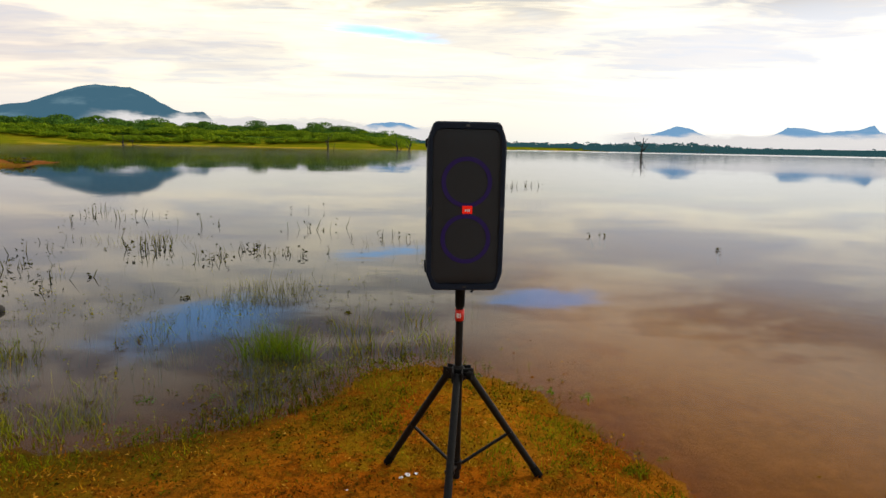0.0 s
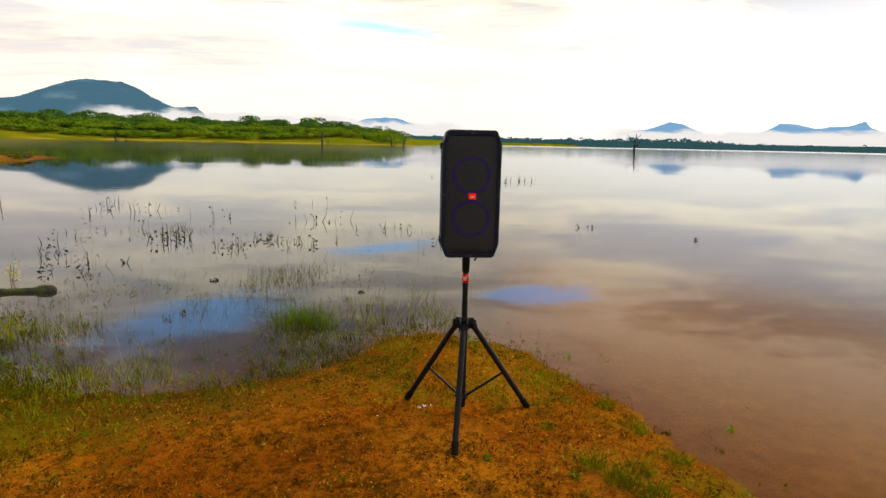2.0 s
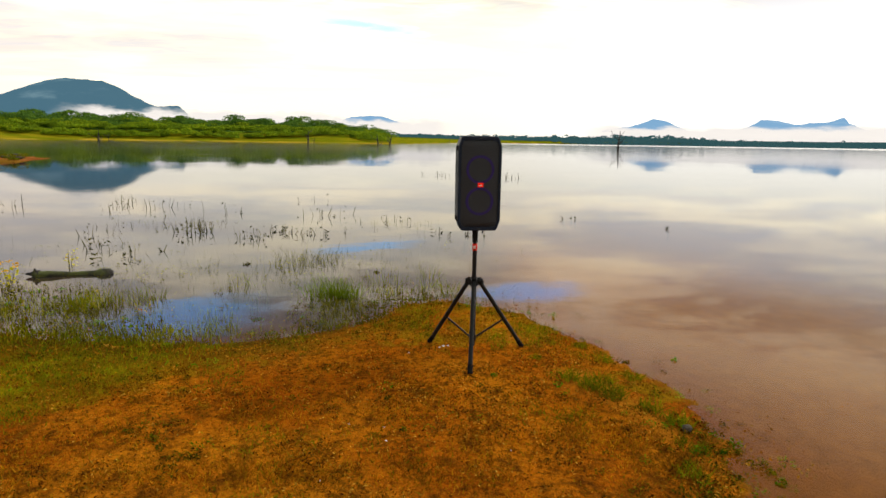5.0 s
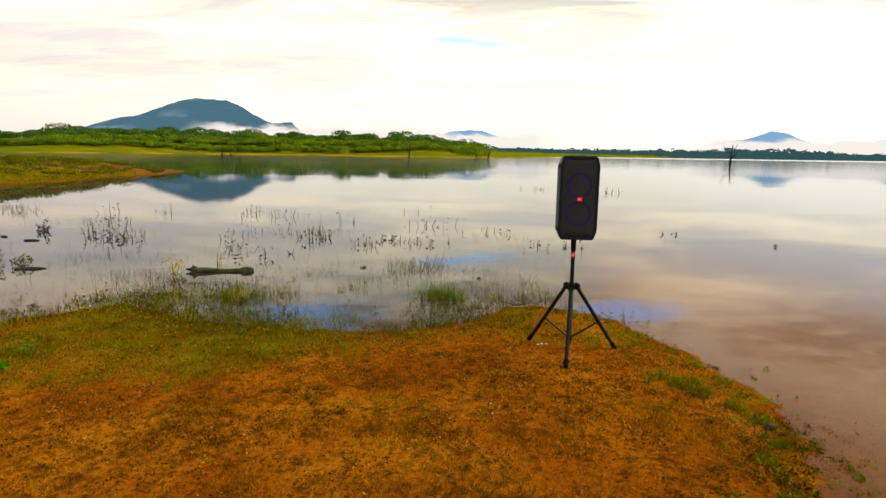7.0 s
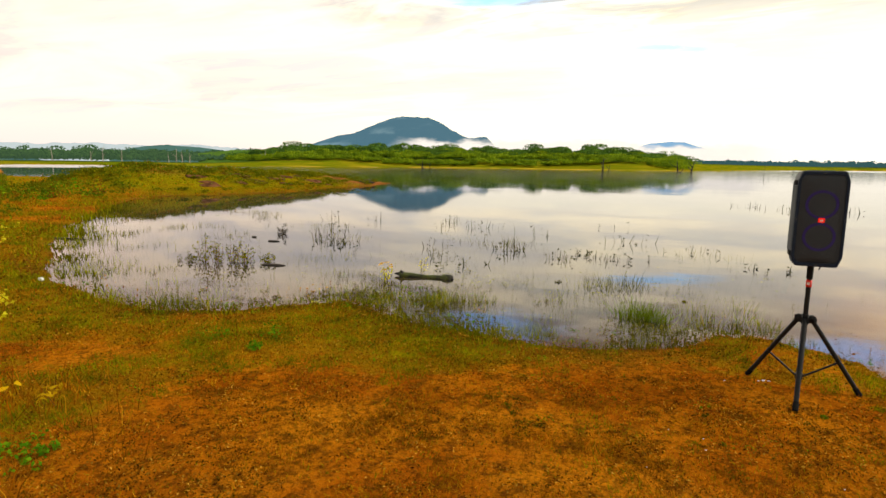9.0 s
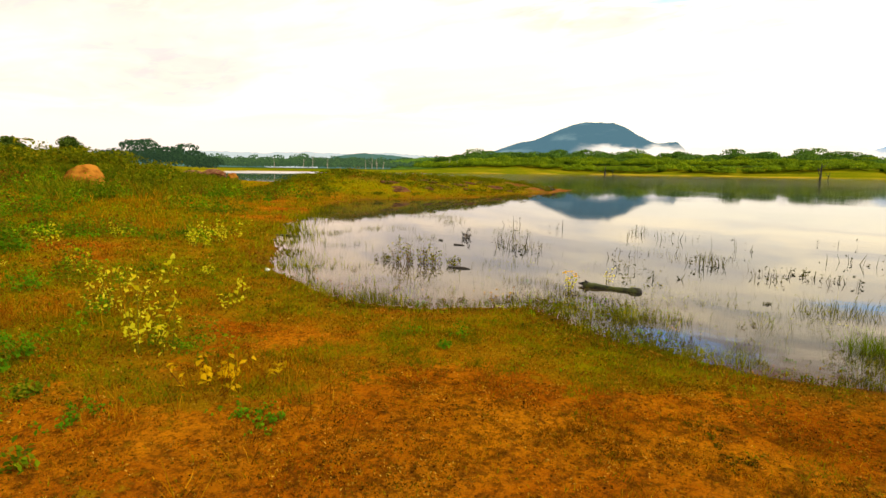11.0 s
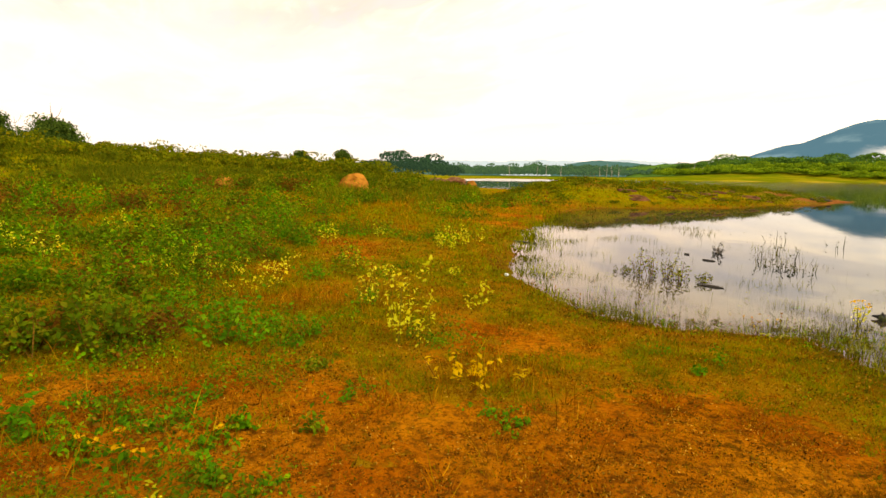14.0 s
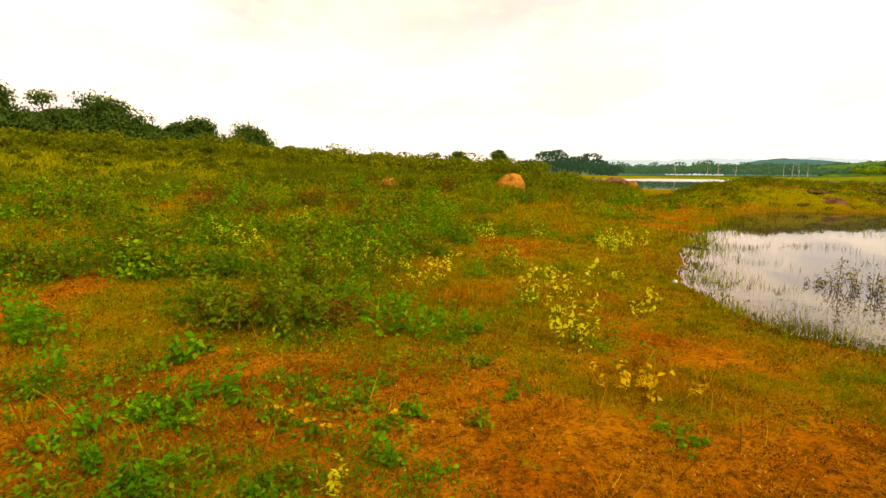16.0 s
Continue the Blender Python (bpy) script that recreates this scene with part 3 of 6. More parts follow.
def ridge(name, dist, profile, mat, label, base=-20.0, depth=500.0, rough=0.05, seed=0.0):
    """A mountain: its skyline is given as azimuth (to the left) and elevation in degrees."""
    profile = sorted(profile)
    az = np.linspace(profile[-1][0], profile[0][0], 160)
    el = np.interp(az, [p[0] for p in profile], [p[1] for p in profile])
    el = el + (vnoise(az * 3, az * 0 + seed, 1.0, 4) - 0.5) * rough * 2
    rows = 14
    vs = []
    for k in range(rows):
        s = k / (rows - 1)
        d = dist - depth * (1 - s)
        top = np.tan(np.radians(el)) * dist + 1.6
        zz = base + (top - base) * s ** 0.85
        dd = d + (vnoise(az * 1.5, az * 0 + k * 0.6 + seed, 1.0, 4) - 0.5) * depth * 0.35 * (1 - s)
        vs.append(np.stack([HOME[0] - np.sin(np.radians(az)) * dd, HOME[1] + np.cos(np.radians(az)) * dd, zz], axis=1))
    back = vs[-1].copy()
    back[:, 1] += 150
    back[:, 2] = base
    v = np.concatenate(vs + [back])
    n = len(az)
    i, j = np.meshgrid(np.arange(rows), np.arange(n - 1), indexing="ij")
    f = np.stack([i * n + j, i * n + j + 1, (i + 1) * n + j + 1, (i + 1) * n + j], axis=-1).reshape(-1, 4)
    return tagged(new(name, mesh_np(name, v, f, mat, True)), label, "mountain", kind="structure")


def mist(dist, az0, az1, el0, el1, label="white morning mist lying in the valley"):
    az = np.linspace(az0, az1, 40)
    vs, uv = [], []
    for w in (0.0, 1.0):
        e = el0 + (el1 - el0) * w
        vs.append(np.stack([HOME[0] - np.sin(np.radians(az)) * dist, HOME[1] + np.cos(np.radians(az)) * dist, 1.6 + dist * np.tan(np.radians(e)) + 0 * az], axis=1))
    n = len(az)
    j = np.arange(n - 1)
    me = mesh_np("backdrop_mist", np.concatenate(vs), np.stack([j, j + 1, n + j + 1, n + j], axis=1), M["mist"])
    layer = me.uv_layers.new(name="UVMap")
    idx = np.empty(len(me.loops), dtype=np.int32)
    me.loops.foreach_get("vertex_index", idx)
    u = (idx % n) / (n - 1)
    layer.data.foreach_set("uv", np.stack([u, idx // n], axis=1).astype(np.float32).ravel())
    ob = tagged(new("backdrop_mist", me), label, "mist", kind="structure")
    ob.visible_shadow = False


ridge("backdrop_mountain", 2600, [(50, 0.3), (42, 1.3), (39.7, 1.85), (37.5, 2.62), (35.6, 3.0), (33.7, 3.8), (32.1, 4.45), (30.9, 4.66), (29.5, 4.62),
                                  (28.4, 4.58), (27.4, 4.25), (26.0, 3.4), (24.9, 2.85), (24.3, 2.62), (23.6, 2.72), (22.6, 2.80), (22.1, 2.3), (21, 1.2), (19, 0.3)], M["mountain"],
      "forested mountain with a flat rounded top, blue with painted haze", rough=0.06)
ridge("backdrop_mountain", 3700, [(10.5, 0.6), (8.6, 1.75), (7.2, 2.2), (5.4, 2.35), (4.2, 2.3), (2.4, 1.75), (0.5, 0.7)], M["mountain_far"], "mountain standing out of the mist, pale blue with painted haze", seed=3)
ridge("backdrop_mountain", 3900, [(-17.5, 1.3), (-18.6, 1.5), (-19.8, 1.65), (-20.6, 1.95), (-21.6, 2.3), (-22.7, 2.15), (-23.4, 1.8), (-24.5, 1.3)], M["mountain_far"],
      "mountain standing out of the mist, pale blue with painted haze", base=80, seed=5)
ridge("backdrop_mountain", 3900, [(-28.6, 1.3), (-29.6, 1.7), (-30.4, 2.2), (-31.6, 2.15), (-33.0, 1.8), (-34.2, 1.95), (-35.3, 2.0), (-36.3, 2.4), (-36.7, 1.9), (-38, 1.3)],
      M["mountain_far"], "mountain standing out of the mist, pale blue with painted haze", base=80, seed=8)
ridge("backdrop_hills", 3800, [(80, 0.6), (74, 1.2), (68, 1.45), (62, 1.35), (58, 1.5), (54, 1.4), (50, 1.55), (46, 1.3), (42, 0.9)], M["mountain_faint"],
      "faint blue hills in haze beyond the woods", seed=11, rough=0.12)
ridge("backdrop_hills", 1500, [(79, 0.7), (76, 1.15), (73, 1.3), (70, 1.25), (67, 1.0), (64, 0.7)], M["hill_haze"], "blue-green wooded ridge in haze", seed=13, rough=0.05)
ridge("backdrop_hills", 1500, [(57, 0.7), (54.5, 1.3), (52.5, 1.5), (50, 1.35), (47, 1.0), (45, 0.7)], M["hill_haze"], "blue-green wooded ridge in haze", seed=17, rough=0.05)
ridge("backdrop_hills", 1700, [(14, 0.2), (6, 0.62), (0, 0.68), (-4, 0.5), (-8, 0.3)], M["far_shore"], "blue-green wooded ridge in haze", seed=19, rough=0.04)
# thin see-through sheets; their brightness is glow set in the material
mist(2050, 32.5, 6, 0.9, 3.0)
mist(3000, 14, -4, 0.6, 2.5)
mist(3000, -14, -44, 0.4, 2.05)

# ---- woods ----


def crown_leaves(centre, size, count, leaf, lobes, seed, gap=0.0):
    """Leaf pieces on the lobes of an uneven crown: two triangles each, folded along the middle."""
    g = np.random.default_rng(seed)
    lc = g.normal(size=(lobes, 3)) * np.array([0.34, 0.34, 0.24])
    lc[:, 2] = np.abs(lc[:, 2]) * 1.1 - 0.12
    lr = g.uniform(0.28, 0.5, lobes)
    k = g.integers(0, lobes, count)
    n = g.normal(size=(count, 3))
    n /= np.linalg.norm(n, axis=1)[:, None]
    n[:, 2] = np.where(n[:, 2] < -0.35, -n[:, 2], n[:, 2])
    p = lc[k] + n * (lr[k] * g.uniform(0.72, 1.06, count))[:, None] * np.array([1, 1, 0.72])
    p = p * np.array(size) + np.array(centre)
    return leaf_pieces(p, n, leaf, g)


def leaf_pieces(p, n, leaf, g, slim=0.6):
    count = len(p)
    d = n + g.normal(size=(count, 3)) * 0.7
    d /= np.linalg.norm(d, axis=1)[:, None]
    t = np.cross(d, g.normal(size=(count, 3)))
    t /= np.linalg.norm(t, axis=1)[:, None] + 1e-9
    b = np.cross(d, t)
    L = (leaf * g.uniform(0.6, 1.35, count))[:, None]
    a0, a1 = p - t * L * 0.5, p + t * L * 0.5
    s0, s1 = p + b * L * slim * 0.5 + d * L * 0.12, p - b * L * slim * 0.5 + d * L * 0.12
    v = np.stack([a0, s0, a1, s1], axis=1).reshape(-1, 3)
    i = np.arange(count) * 4
    return v, np.stack([i, i + 1, i + 2, i + 3], axis=1)


def gather(lists):
    vs, fs, o = [], [], 0
    for v, f in lists:
        vs.append(v)
        fs.append(f + o)
        o += len(v)
    return np.concatenate(vs), np.concatenate(fs)


def far_wood(name, label, mat, trees, leaf, count, seed):
    """Woods too far off to count: one mass of crowns. trees: rows of x, y, height, width."""
    out = []
    for i, (x, y, h, w) in enumerate(trees):
        z = height(x, y)
        out.append(crown_leaves((x, y, z + h * 0.40), (w * 1.25, w * 1.25, h * 0.95), count, leaf, 6, seed + i))
    v, f = gather(out)
    return tagged(new(name, mesh_np(name, v, f, mat)), label, "woods", kind="stuff")


def belt(az0, az1, step, r0, r1, h_of, rows, seed, wide=0.9):
    g = np.random.default_rng(seed)
    out = []
    for k in range(rows):
        s = k / max(1, rows - 1)
        for az in np.arange(az0, az1, step):
            a = radians(az + g.uniform(-0.5, 0.5) * step)
            r = r0 + (r1 - r0) * s + g.uniform(-0.4, 0.4) * (r1 - r0) / rows
            h = h_of(az) * g.uniform(0.70, 1.10) * (0.68 + 0.32 * s)
            out.append((HOME[0] - math.sin(a) * r, HOME[1] + math.cos(a) * r, h, h * wide * g.uniform(0.8, 1.3)))
    return out


def wood_height(az):
    return float(np.interp(az, [3, 6, 8, 10, 11.5, 13, 17, 20, 25, 28, 34, 40, 46], [4, 6, 7.5, 10, 12.5, 9.5, 13, 10.5, 9.5, 12, 10.5, 11, 9.5]))


far_wood("far_woods", "bright green thicket along the grassy far bank", M["wood_leaf"], belt(4.5, 47, 0.62, 326, 368, lambda a: 4.9, 3, 3, 1.5), 0.85, 600, 100)
far_wood("far_woods", "low dense undergrowth at the foot of the wood", M["back_leaf"], belt(4.5, 47, 0.75, 368, 398, lambda a: 6.4, 2, 13, 1.5), 1.2, 420, 700)
far_wood("far_woods", "dark green round-crowned wood behind the thicket", M["back_leaf"], belt(6.5, 47, 1.35, 374, 420, lambda a: wood_height(a) * 1.12 - 1.4, 3, 33, 1.15), 1.15, 1600, 400)
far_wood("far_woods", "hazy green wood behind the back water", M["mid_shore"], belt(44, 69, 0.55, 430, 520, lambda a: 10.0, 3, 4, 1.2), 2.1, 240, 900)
far_wood("far_woods", "dark line of trees on the far shore, blue-green with painted haze", M["far_shore"], belt(-60, 8, 0.30, 1030, 1150, lambda a: 9.5 + (1.5 if a < -18 else 0), 2, 5, 1.3), 4.6, 75, 2000)
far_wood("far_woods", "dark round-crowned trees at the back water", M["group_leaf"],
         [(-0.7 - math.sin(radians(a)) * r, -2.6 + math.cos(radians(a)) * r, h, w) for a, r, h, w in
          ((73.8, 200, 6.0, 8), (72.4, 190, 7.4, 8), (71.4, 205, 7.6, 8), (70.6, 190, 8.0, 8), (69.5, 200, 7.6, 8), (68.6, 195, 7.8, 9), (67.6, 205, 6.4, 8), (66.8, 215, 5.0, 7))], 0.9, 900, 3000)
ridge("backdrop_woods", 1180, [(9, 0.25), (2, 0.36), (-10, 0.34), (-20, 0.40), (-35, 0.42), (-60, 0.42)], M["far_shore"], "dark line of woods on the far shore, blue-green with painted haze", base=-2, depth=40, rough=0.03, seed=23)

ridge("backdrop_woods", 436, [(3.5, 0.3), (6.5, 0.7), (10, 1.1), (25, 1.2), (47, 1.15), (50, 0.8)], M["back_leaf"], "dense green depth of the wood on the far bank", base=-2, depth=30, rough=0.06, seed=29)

# ---- trees on the rise ----


def trunk_mesh(h, r, seed, limbs=5, spread=0.5, mat=None, fork=0.45, bend=0.12):
    """A tapered, bent trunk with limbs."""
    g = random.Random(seed)
    bm = bmesh.new()
    p, rr = Vector((0, 0, -0.15)), r
    steps = 6
    joints = []
    for k in range(steps):
        q = Vector((p.x + g.uniform(-bend, bend) * h / steps, p.y + g.uniform(-bend, bend) * h / steps, p.z + (h + 0.15) / steps))
        r2 = r * (1 - 0.8 * (k + 1) / steps)
        rod(bm, p, q, rr, r2, 9)
        p, rr = q, r2
        joints.append((q.copy(), r2))
    for i in range(limbs):
        k = min(steps - 1, int(steps * (fork + (1 - fork) * g.random())))
        a, ra = joints[k - 1] if k else joints[0]
        ang, L = g.uniform(0, 6.28), h * g.uniform(0.22, 0.42)
        mid = a + Vector((math.cos(ang) * L * spread, math.sin(ang) * L * spread, L * 0.35))
        tip = mid + Vector((math.cos(ang + g.uniform(-0.6, 0.6)) * L * spread * 0.6, math.sin(ang) * L * spread * 0.6, L * 0.5))
        rod(bm, a, mid, ra * 0.7, ra * 0.45, 7)
        rod(bm, mid, tip, ra * 0.45, ra * 0.12, 7)
    return bm_mesh("trunk", bm, mat or M["bark"], True)


def at_azimuth(az, r, dz=0.0):
    x, y = -0.68 - math.sin(radians(az)) * r, -2.65 + math.cos(radians(az)) * r
    return x, y, height(x, y) + dz


def tree_crown(w, h, count, leaf, lobes, seed):
    """A broad uneven crown: many small leafy tufts, larger and denser towards the middle, over a flat-bottomed dome."""
    g = np.random.default_rng(seed)
    a, q = g.uniform(0, math.tau, lobes), np.sqrt(g.random(lobes))
    reach = 1 + 0.25 * np.sin(a * 2 + seed) + 0.15 * np.sin(a * 5 + seed * 2)
    top = (1 - 0.75 * q ** 2.2) * (0.85 + 0.3 * g.random(lobes))
    c = np.stack([np.cos(a) * q * reach * w * 0.52, np.sin(a) * q * reach * w * 0.52, h * (0.06 + 0.70 * top * g.uniform(0.15, 1.0, lobes) ** 0.6)], axis=1)
    lr = g.uniform(0.17, 0.27, lobes) * (w + h) / 2
    k = g.integers(0, lobes, count)
    n = g.normal(size=(count, 3))
    n /= np.linalg.norm(n, axis=1)[:, None]
    p = c[k] + n * (lr[k] * g.uniform(0.35, 1.05, count))[:, None] * np.array([1.15, 1.15, 0.65])
    return leaf_pieces(p, n + np.array([0, 0, 0.5]), leaf, g)


def tree(az, r, h, w, seed, label, leaves=2600, leaf=0.42, lobes=9):
    x, y, z = at_azimuth(az, r)
    root = tagged(new("tree"), label, "tree", "trees on the rise")
    root.location = (x, y, z - 0.1)
    part("trunk", trunk_mesh(h * 0.8, h * 0.035, seed), root)
    v, f = tree_crown(w * 1.05, h, int(leaves * 8), leaf * 1.05, lobes * 4, seed)
    part("crown", mesh_np("crown", v, f, M["tree_leaf"]), root)


tree(121.5, 100, 12.5, 11.2, 21, "broad dark green tree standing on the rise", 3600, lobes=12)
tree(117.5, 112, 10.2, 8.5, 22, "dense dark green tree standing on the rise")
tree(113.6, 104, 11.1, 11.0, 23, "round dark green tree standing on the rise", 3600, lobes=13)
tree(110, 110, 8.7, 7.2, 24, "low dark green tree beside a larger one")
tree(106.6, 106, 8.7, 9.2, 25, "spreading dark green tree on the rise")
tree(101.6, 104, 8.4, 5.8, 26, "small dark green tree on the crest", 1500, 0.36)
tree(81.4, 140, 5.5, 5.2, 27, "small dark tree beyond the crest", 900, 0.5, 6)
tree(77.5, 140, 6.2, 4.0, 28, "slim dark tree beyond the crest", 900, 0.45, 5)

# ---- dead trees ----


def dead_tree(x, y, h, seed, label, mat, limbs=3, lean=0.0, r=0.11, spread=0.6, fork=0.5):
    root = tagged(new("dead_tree"), label, "dead tree", "dead trees in the water")
    root.location, root.rotation_euler = (x, y, min(height(x, y), WATER)), (0, lean, 0)
    part("trunk", trunk_mesh(h, r, seed, limbs, spread, mat, fork, 0.10), root)


dead_tree(59.0, 173.6, 8.0, 51, "bare forked dead tree standing in the lake", M["dead_bark"], 4, 0.03, 0.48, 0.6, 0.3)
dead_tree(62.2, 173.0, 2.2, 52, "short dead stump standing in the lake", M["dead_bark"], 1, -0.3, 0.16)
dead_tree(66.5, 176.0, 1.2, 53, "short dead stump standing in the lake", M["dead_bark"], 0, 0.1, 0.18)
dead_tree(-17.3, 209.0, 6.4, 54, "bare dead tree standing near the bank", M["dead_bark"], 2, -0.12, 0.40, 0.6, 0.3)
dead_tree(-13.4, 205.0, 6.6, 55, "leaning bare dead tree near the bank", M["dead_bark"], 2, 0.20, 0.40, 0.6, 0.4)
dead_tree(-43.5, 212.0, 7.5, 56, "bare dead tree standing near the bank", M["dead_bark"], 4, 0.02, 0.40, 0.8, 0.3)
dead_tree(-41.4, 212.0, 5.0, 57, "bare dead tree standing near the bank", M["dead_bark"], 2, 0.1, 0.2, 0.7, 0.3)
dead_tree(6.5, 162.0, 5.2, 58, "thin bare dead pole standing in the lake", M["dead_bark"], 1, 0.0, 0.09, 0.3, 0.8)
dead_tree(14.6, 190.0, 3.8, 59, "dead tree with a bent top in the lake", M["dead_bark"], 2, 0.06, 0.20, 1.2, 0.75)
dead_tree(-130, 232.0, 7.0, 60, "bare dead tree with low limbs at the bank", M["dead_bark"], 6, 0.02, 0.30, 1.0, 0.2)
dead_tree(-126.5, 232.0, 5.0, 61, "bare dead tree with low limbs at the bank", M["dead_bark"], 4, 0.14, 0.24, 1.0, 0.2)
for i, az in enumerate([50.6, 51.2, 51.7, 52.3, 56.0, 57.4, 58.3, 61.0, 44.0, 43.2]):
    x, y, z = at_azimuth(az, 330)
    dead_tree(x, y, 6.5 + (i % 3), 70 + i, "pale bleached dead tree before the wood", M["pale_wood"], 2, 0.05 * (-1) ** i, 0.28, 0.5, 0.4)

x, y, z = at_azimuth(104.1, 100)
bare_tree = tagged(new("bare_tree"), "slender leafless grey tree among green ones on the rise", "tree")
bare_tree.location = (x, y, z)
part("trunk", trunk_mesh(5.4, 0.10, 83, 9, 0.75, M["pale_wood"], 0.25, 0.14), bare_tree)

# ---- rocks ----


def rock_mesh(size, seed, mat, flat=0.0, detail=3, count=34, rough=0.10):
    """A faceted stone: the hull of scattered points, its edges worn, flat below."""
    g = random.Random(seed)
    bm = bmesh.new()
    for i in range(count):
        v = Vector((g.gauss(0, 1), g.gauss(0, 1), g.gauss(0, 1))).normalized() * 0.5 * g.uniform(0.96 - rough, 0.96 + rough)
        bm.verts.new((v.x, v.y, max(v.z, -0.32 + flat)))
    hull = bmesh.ops.convex_hull(bm, input=bm.verts)
    bmesh.ops.delete(bm, geom=list({v for v in hull["geom_interior"] + hull["geom_unused"] if isinstance(v, bmesh.types.BMVert)}), context="VERTS")
    bmesh.ops.bevel(bm, geom=list(bm.edges), offset=0.02, segments=1, affect="EDGES")
    if detail > 2:
        bmesh.ops.triangulate(bm, faces=bm.faces)
        bmesh.ops.subdivide_edges(bm, edges=list(bm.edges), cuts=1, use_grid_fill=True)
    off = Vector((seed * 3.1, seed * 1.7, seed))
    for v in bm.verts:
        v.co *= 1 + 0.05 * noise.fractal(v.co * 5 + off, 1.0, 2.0, 3)
        v.co.x, v.co.y, v.co.z = v.co.x * size[0], v.co.y * size[1], v.co.z * size[2]
    return bm_mesh("rock", bm, mat, False)


def rock(az, r, size, seed, label, mat, sink=0.25, turn=0.0, name="boulder", cat="boulder"):
    x, y, z = at_azimuth(az, r)
    ob = tagged(new(name, rock_mesh(size, seed, mat, count=30, rough=0.10)), label, cat)
    ob.location, ob.rotation_euler = (x, y, z + size[2] * (0.32 - sink * 0.3)), (0, 0, turn)
    return ob


rock(76.5, 37, (2.5, 2.3, 2.0), 3.0, "large rounded orange granite boulder lying in weeds", M["boulder"], 0.6)
rock(88.4, 44, (2.5, 1.7, 1.1), 5.0, "low reddish granite boulder half sunk in weeds", M["boulder"], 0.4)
rock(64.7, 96, (2.5, 2.0, 1.7), 7.0, "pale orange boulder at the edge of the back water", M["boulder"])
rock(66.4, 97, (7.0, 3.0, 1.9), 8.0, "long dark red rock at the water's edge", M["grey_rock"], 0.3)
rock(68.2, 99, (6.0, 3.0, 1.4), 9.0, "flat dark red rock at the water's edge", M["grey_rock"], 0.4)
rock(62.3, 84, (3.0, 1.5, 0.5), 11.0, "low dark rock in the back water", M["grey_rock"], 0.2)
rock(73.0, 80, (1.1, 0.8, 0.6), 12.0, "small pale rock lying in grass", M["boulder"])
rock(97.5, 55, (1.6, 0.7, 0.3), 13.0, "small pale flat rock on bare earth", M["boulder"])
for i in range(16):                                   # broken ledges on the spit
    t = i / 15
    x, y = -27.6 - 0.9 * t + 0.8 * math.sin(i * 2.3), 20.0 + 13.0 * t + 0.9 * math.cos(i * 1.7)
    ob = tagged(new("rock_ledge", rock_mesh((1.3 + (i % 3) * 0.5, 0.8, 0.30 + 0.10 * (i % 2)), 20 + i, M["ledge_rock"], 0.1)),
                "flat red-brown broken rock ledge on the spit", "rock", "ledges of the spit")
    ob.location, ob.rotation_euler = (x, y, height(x, y) - 0.06), (0.06, 0.05, 1.2 + 0.4 * math.sin(i))
for i, (x, y, s) in enumerate([(-27.6, 37.0, 1.7), (-29.4, 40.0, 1.4)]):
    ob = tagged(new("rock_ledge", rock_mesh((s, 0.6, 0.4), 50 + i, M["dead_bark"], 0.1)), "dark slab of rock on the red tip of the spit", "rock", "ledges of the spit")
    ob.location = (x, y, height(x, y) + 0.1)
ob = tagged(new("stone", rock_mesh((0.065, 0.05, 0.055), 61, simple("grey_stone", (0.05, 0.042, 0.03), (0.13, 0.11, 0.085), 30, 1.0, 0, 0.5, 90, spec=0.05))),
            "small grey stone at the shore", "stone")
ob.location = (1.24, 1.22, height(1.24, 1.22) + 0.02)

# ---- loudspeaker on its stand ----
PX, PY = 0.075, 2.395


def chamfered(w, h, cx, cz, r=0.008):
    """Outline of the cabinet's front: a tall rectangle with cut corners, slightly rounded."""
    c = [(w / 2 - cx, 0), (w / 2, cz), (w / 2, h - cz), (w / 2 - cx, h), (cx - w / 2, h), (-w / 2, h - cz), (-w / 2, cz), (cx - w / 2, 0)]
    pts = []
    for i, p in enumerate(c):
        a, b, p = Vector(c[i - 1]), Vector(c[(i + 1) % 8]), Vector(p)
        u, v = (a - p).normalized() * r, (b - p).normalized() * r
        for s in (0.0, 0.33, 0.67, 1.0):
            pts.append(p + u * (1 - s) ** 2 + v * s ** 2)
    return pts


def loft(bm, rings, cap=True):
    rows = [[bm.verts.new(p) for p in ring] for ring in rings]
    n = len(rows[0])
    for a, b in zip(rows, rows[1:]):
        for i in range(n):
            bm.faces.new((a[i], a[(i + 1) % n], b[(i + 1) % n], b[i]))
    if cap:
        bm.faces.new(rows[0])
        bm.faces.new(rows[-1])
    return bm


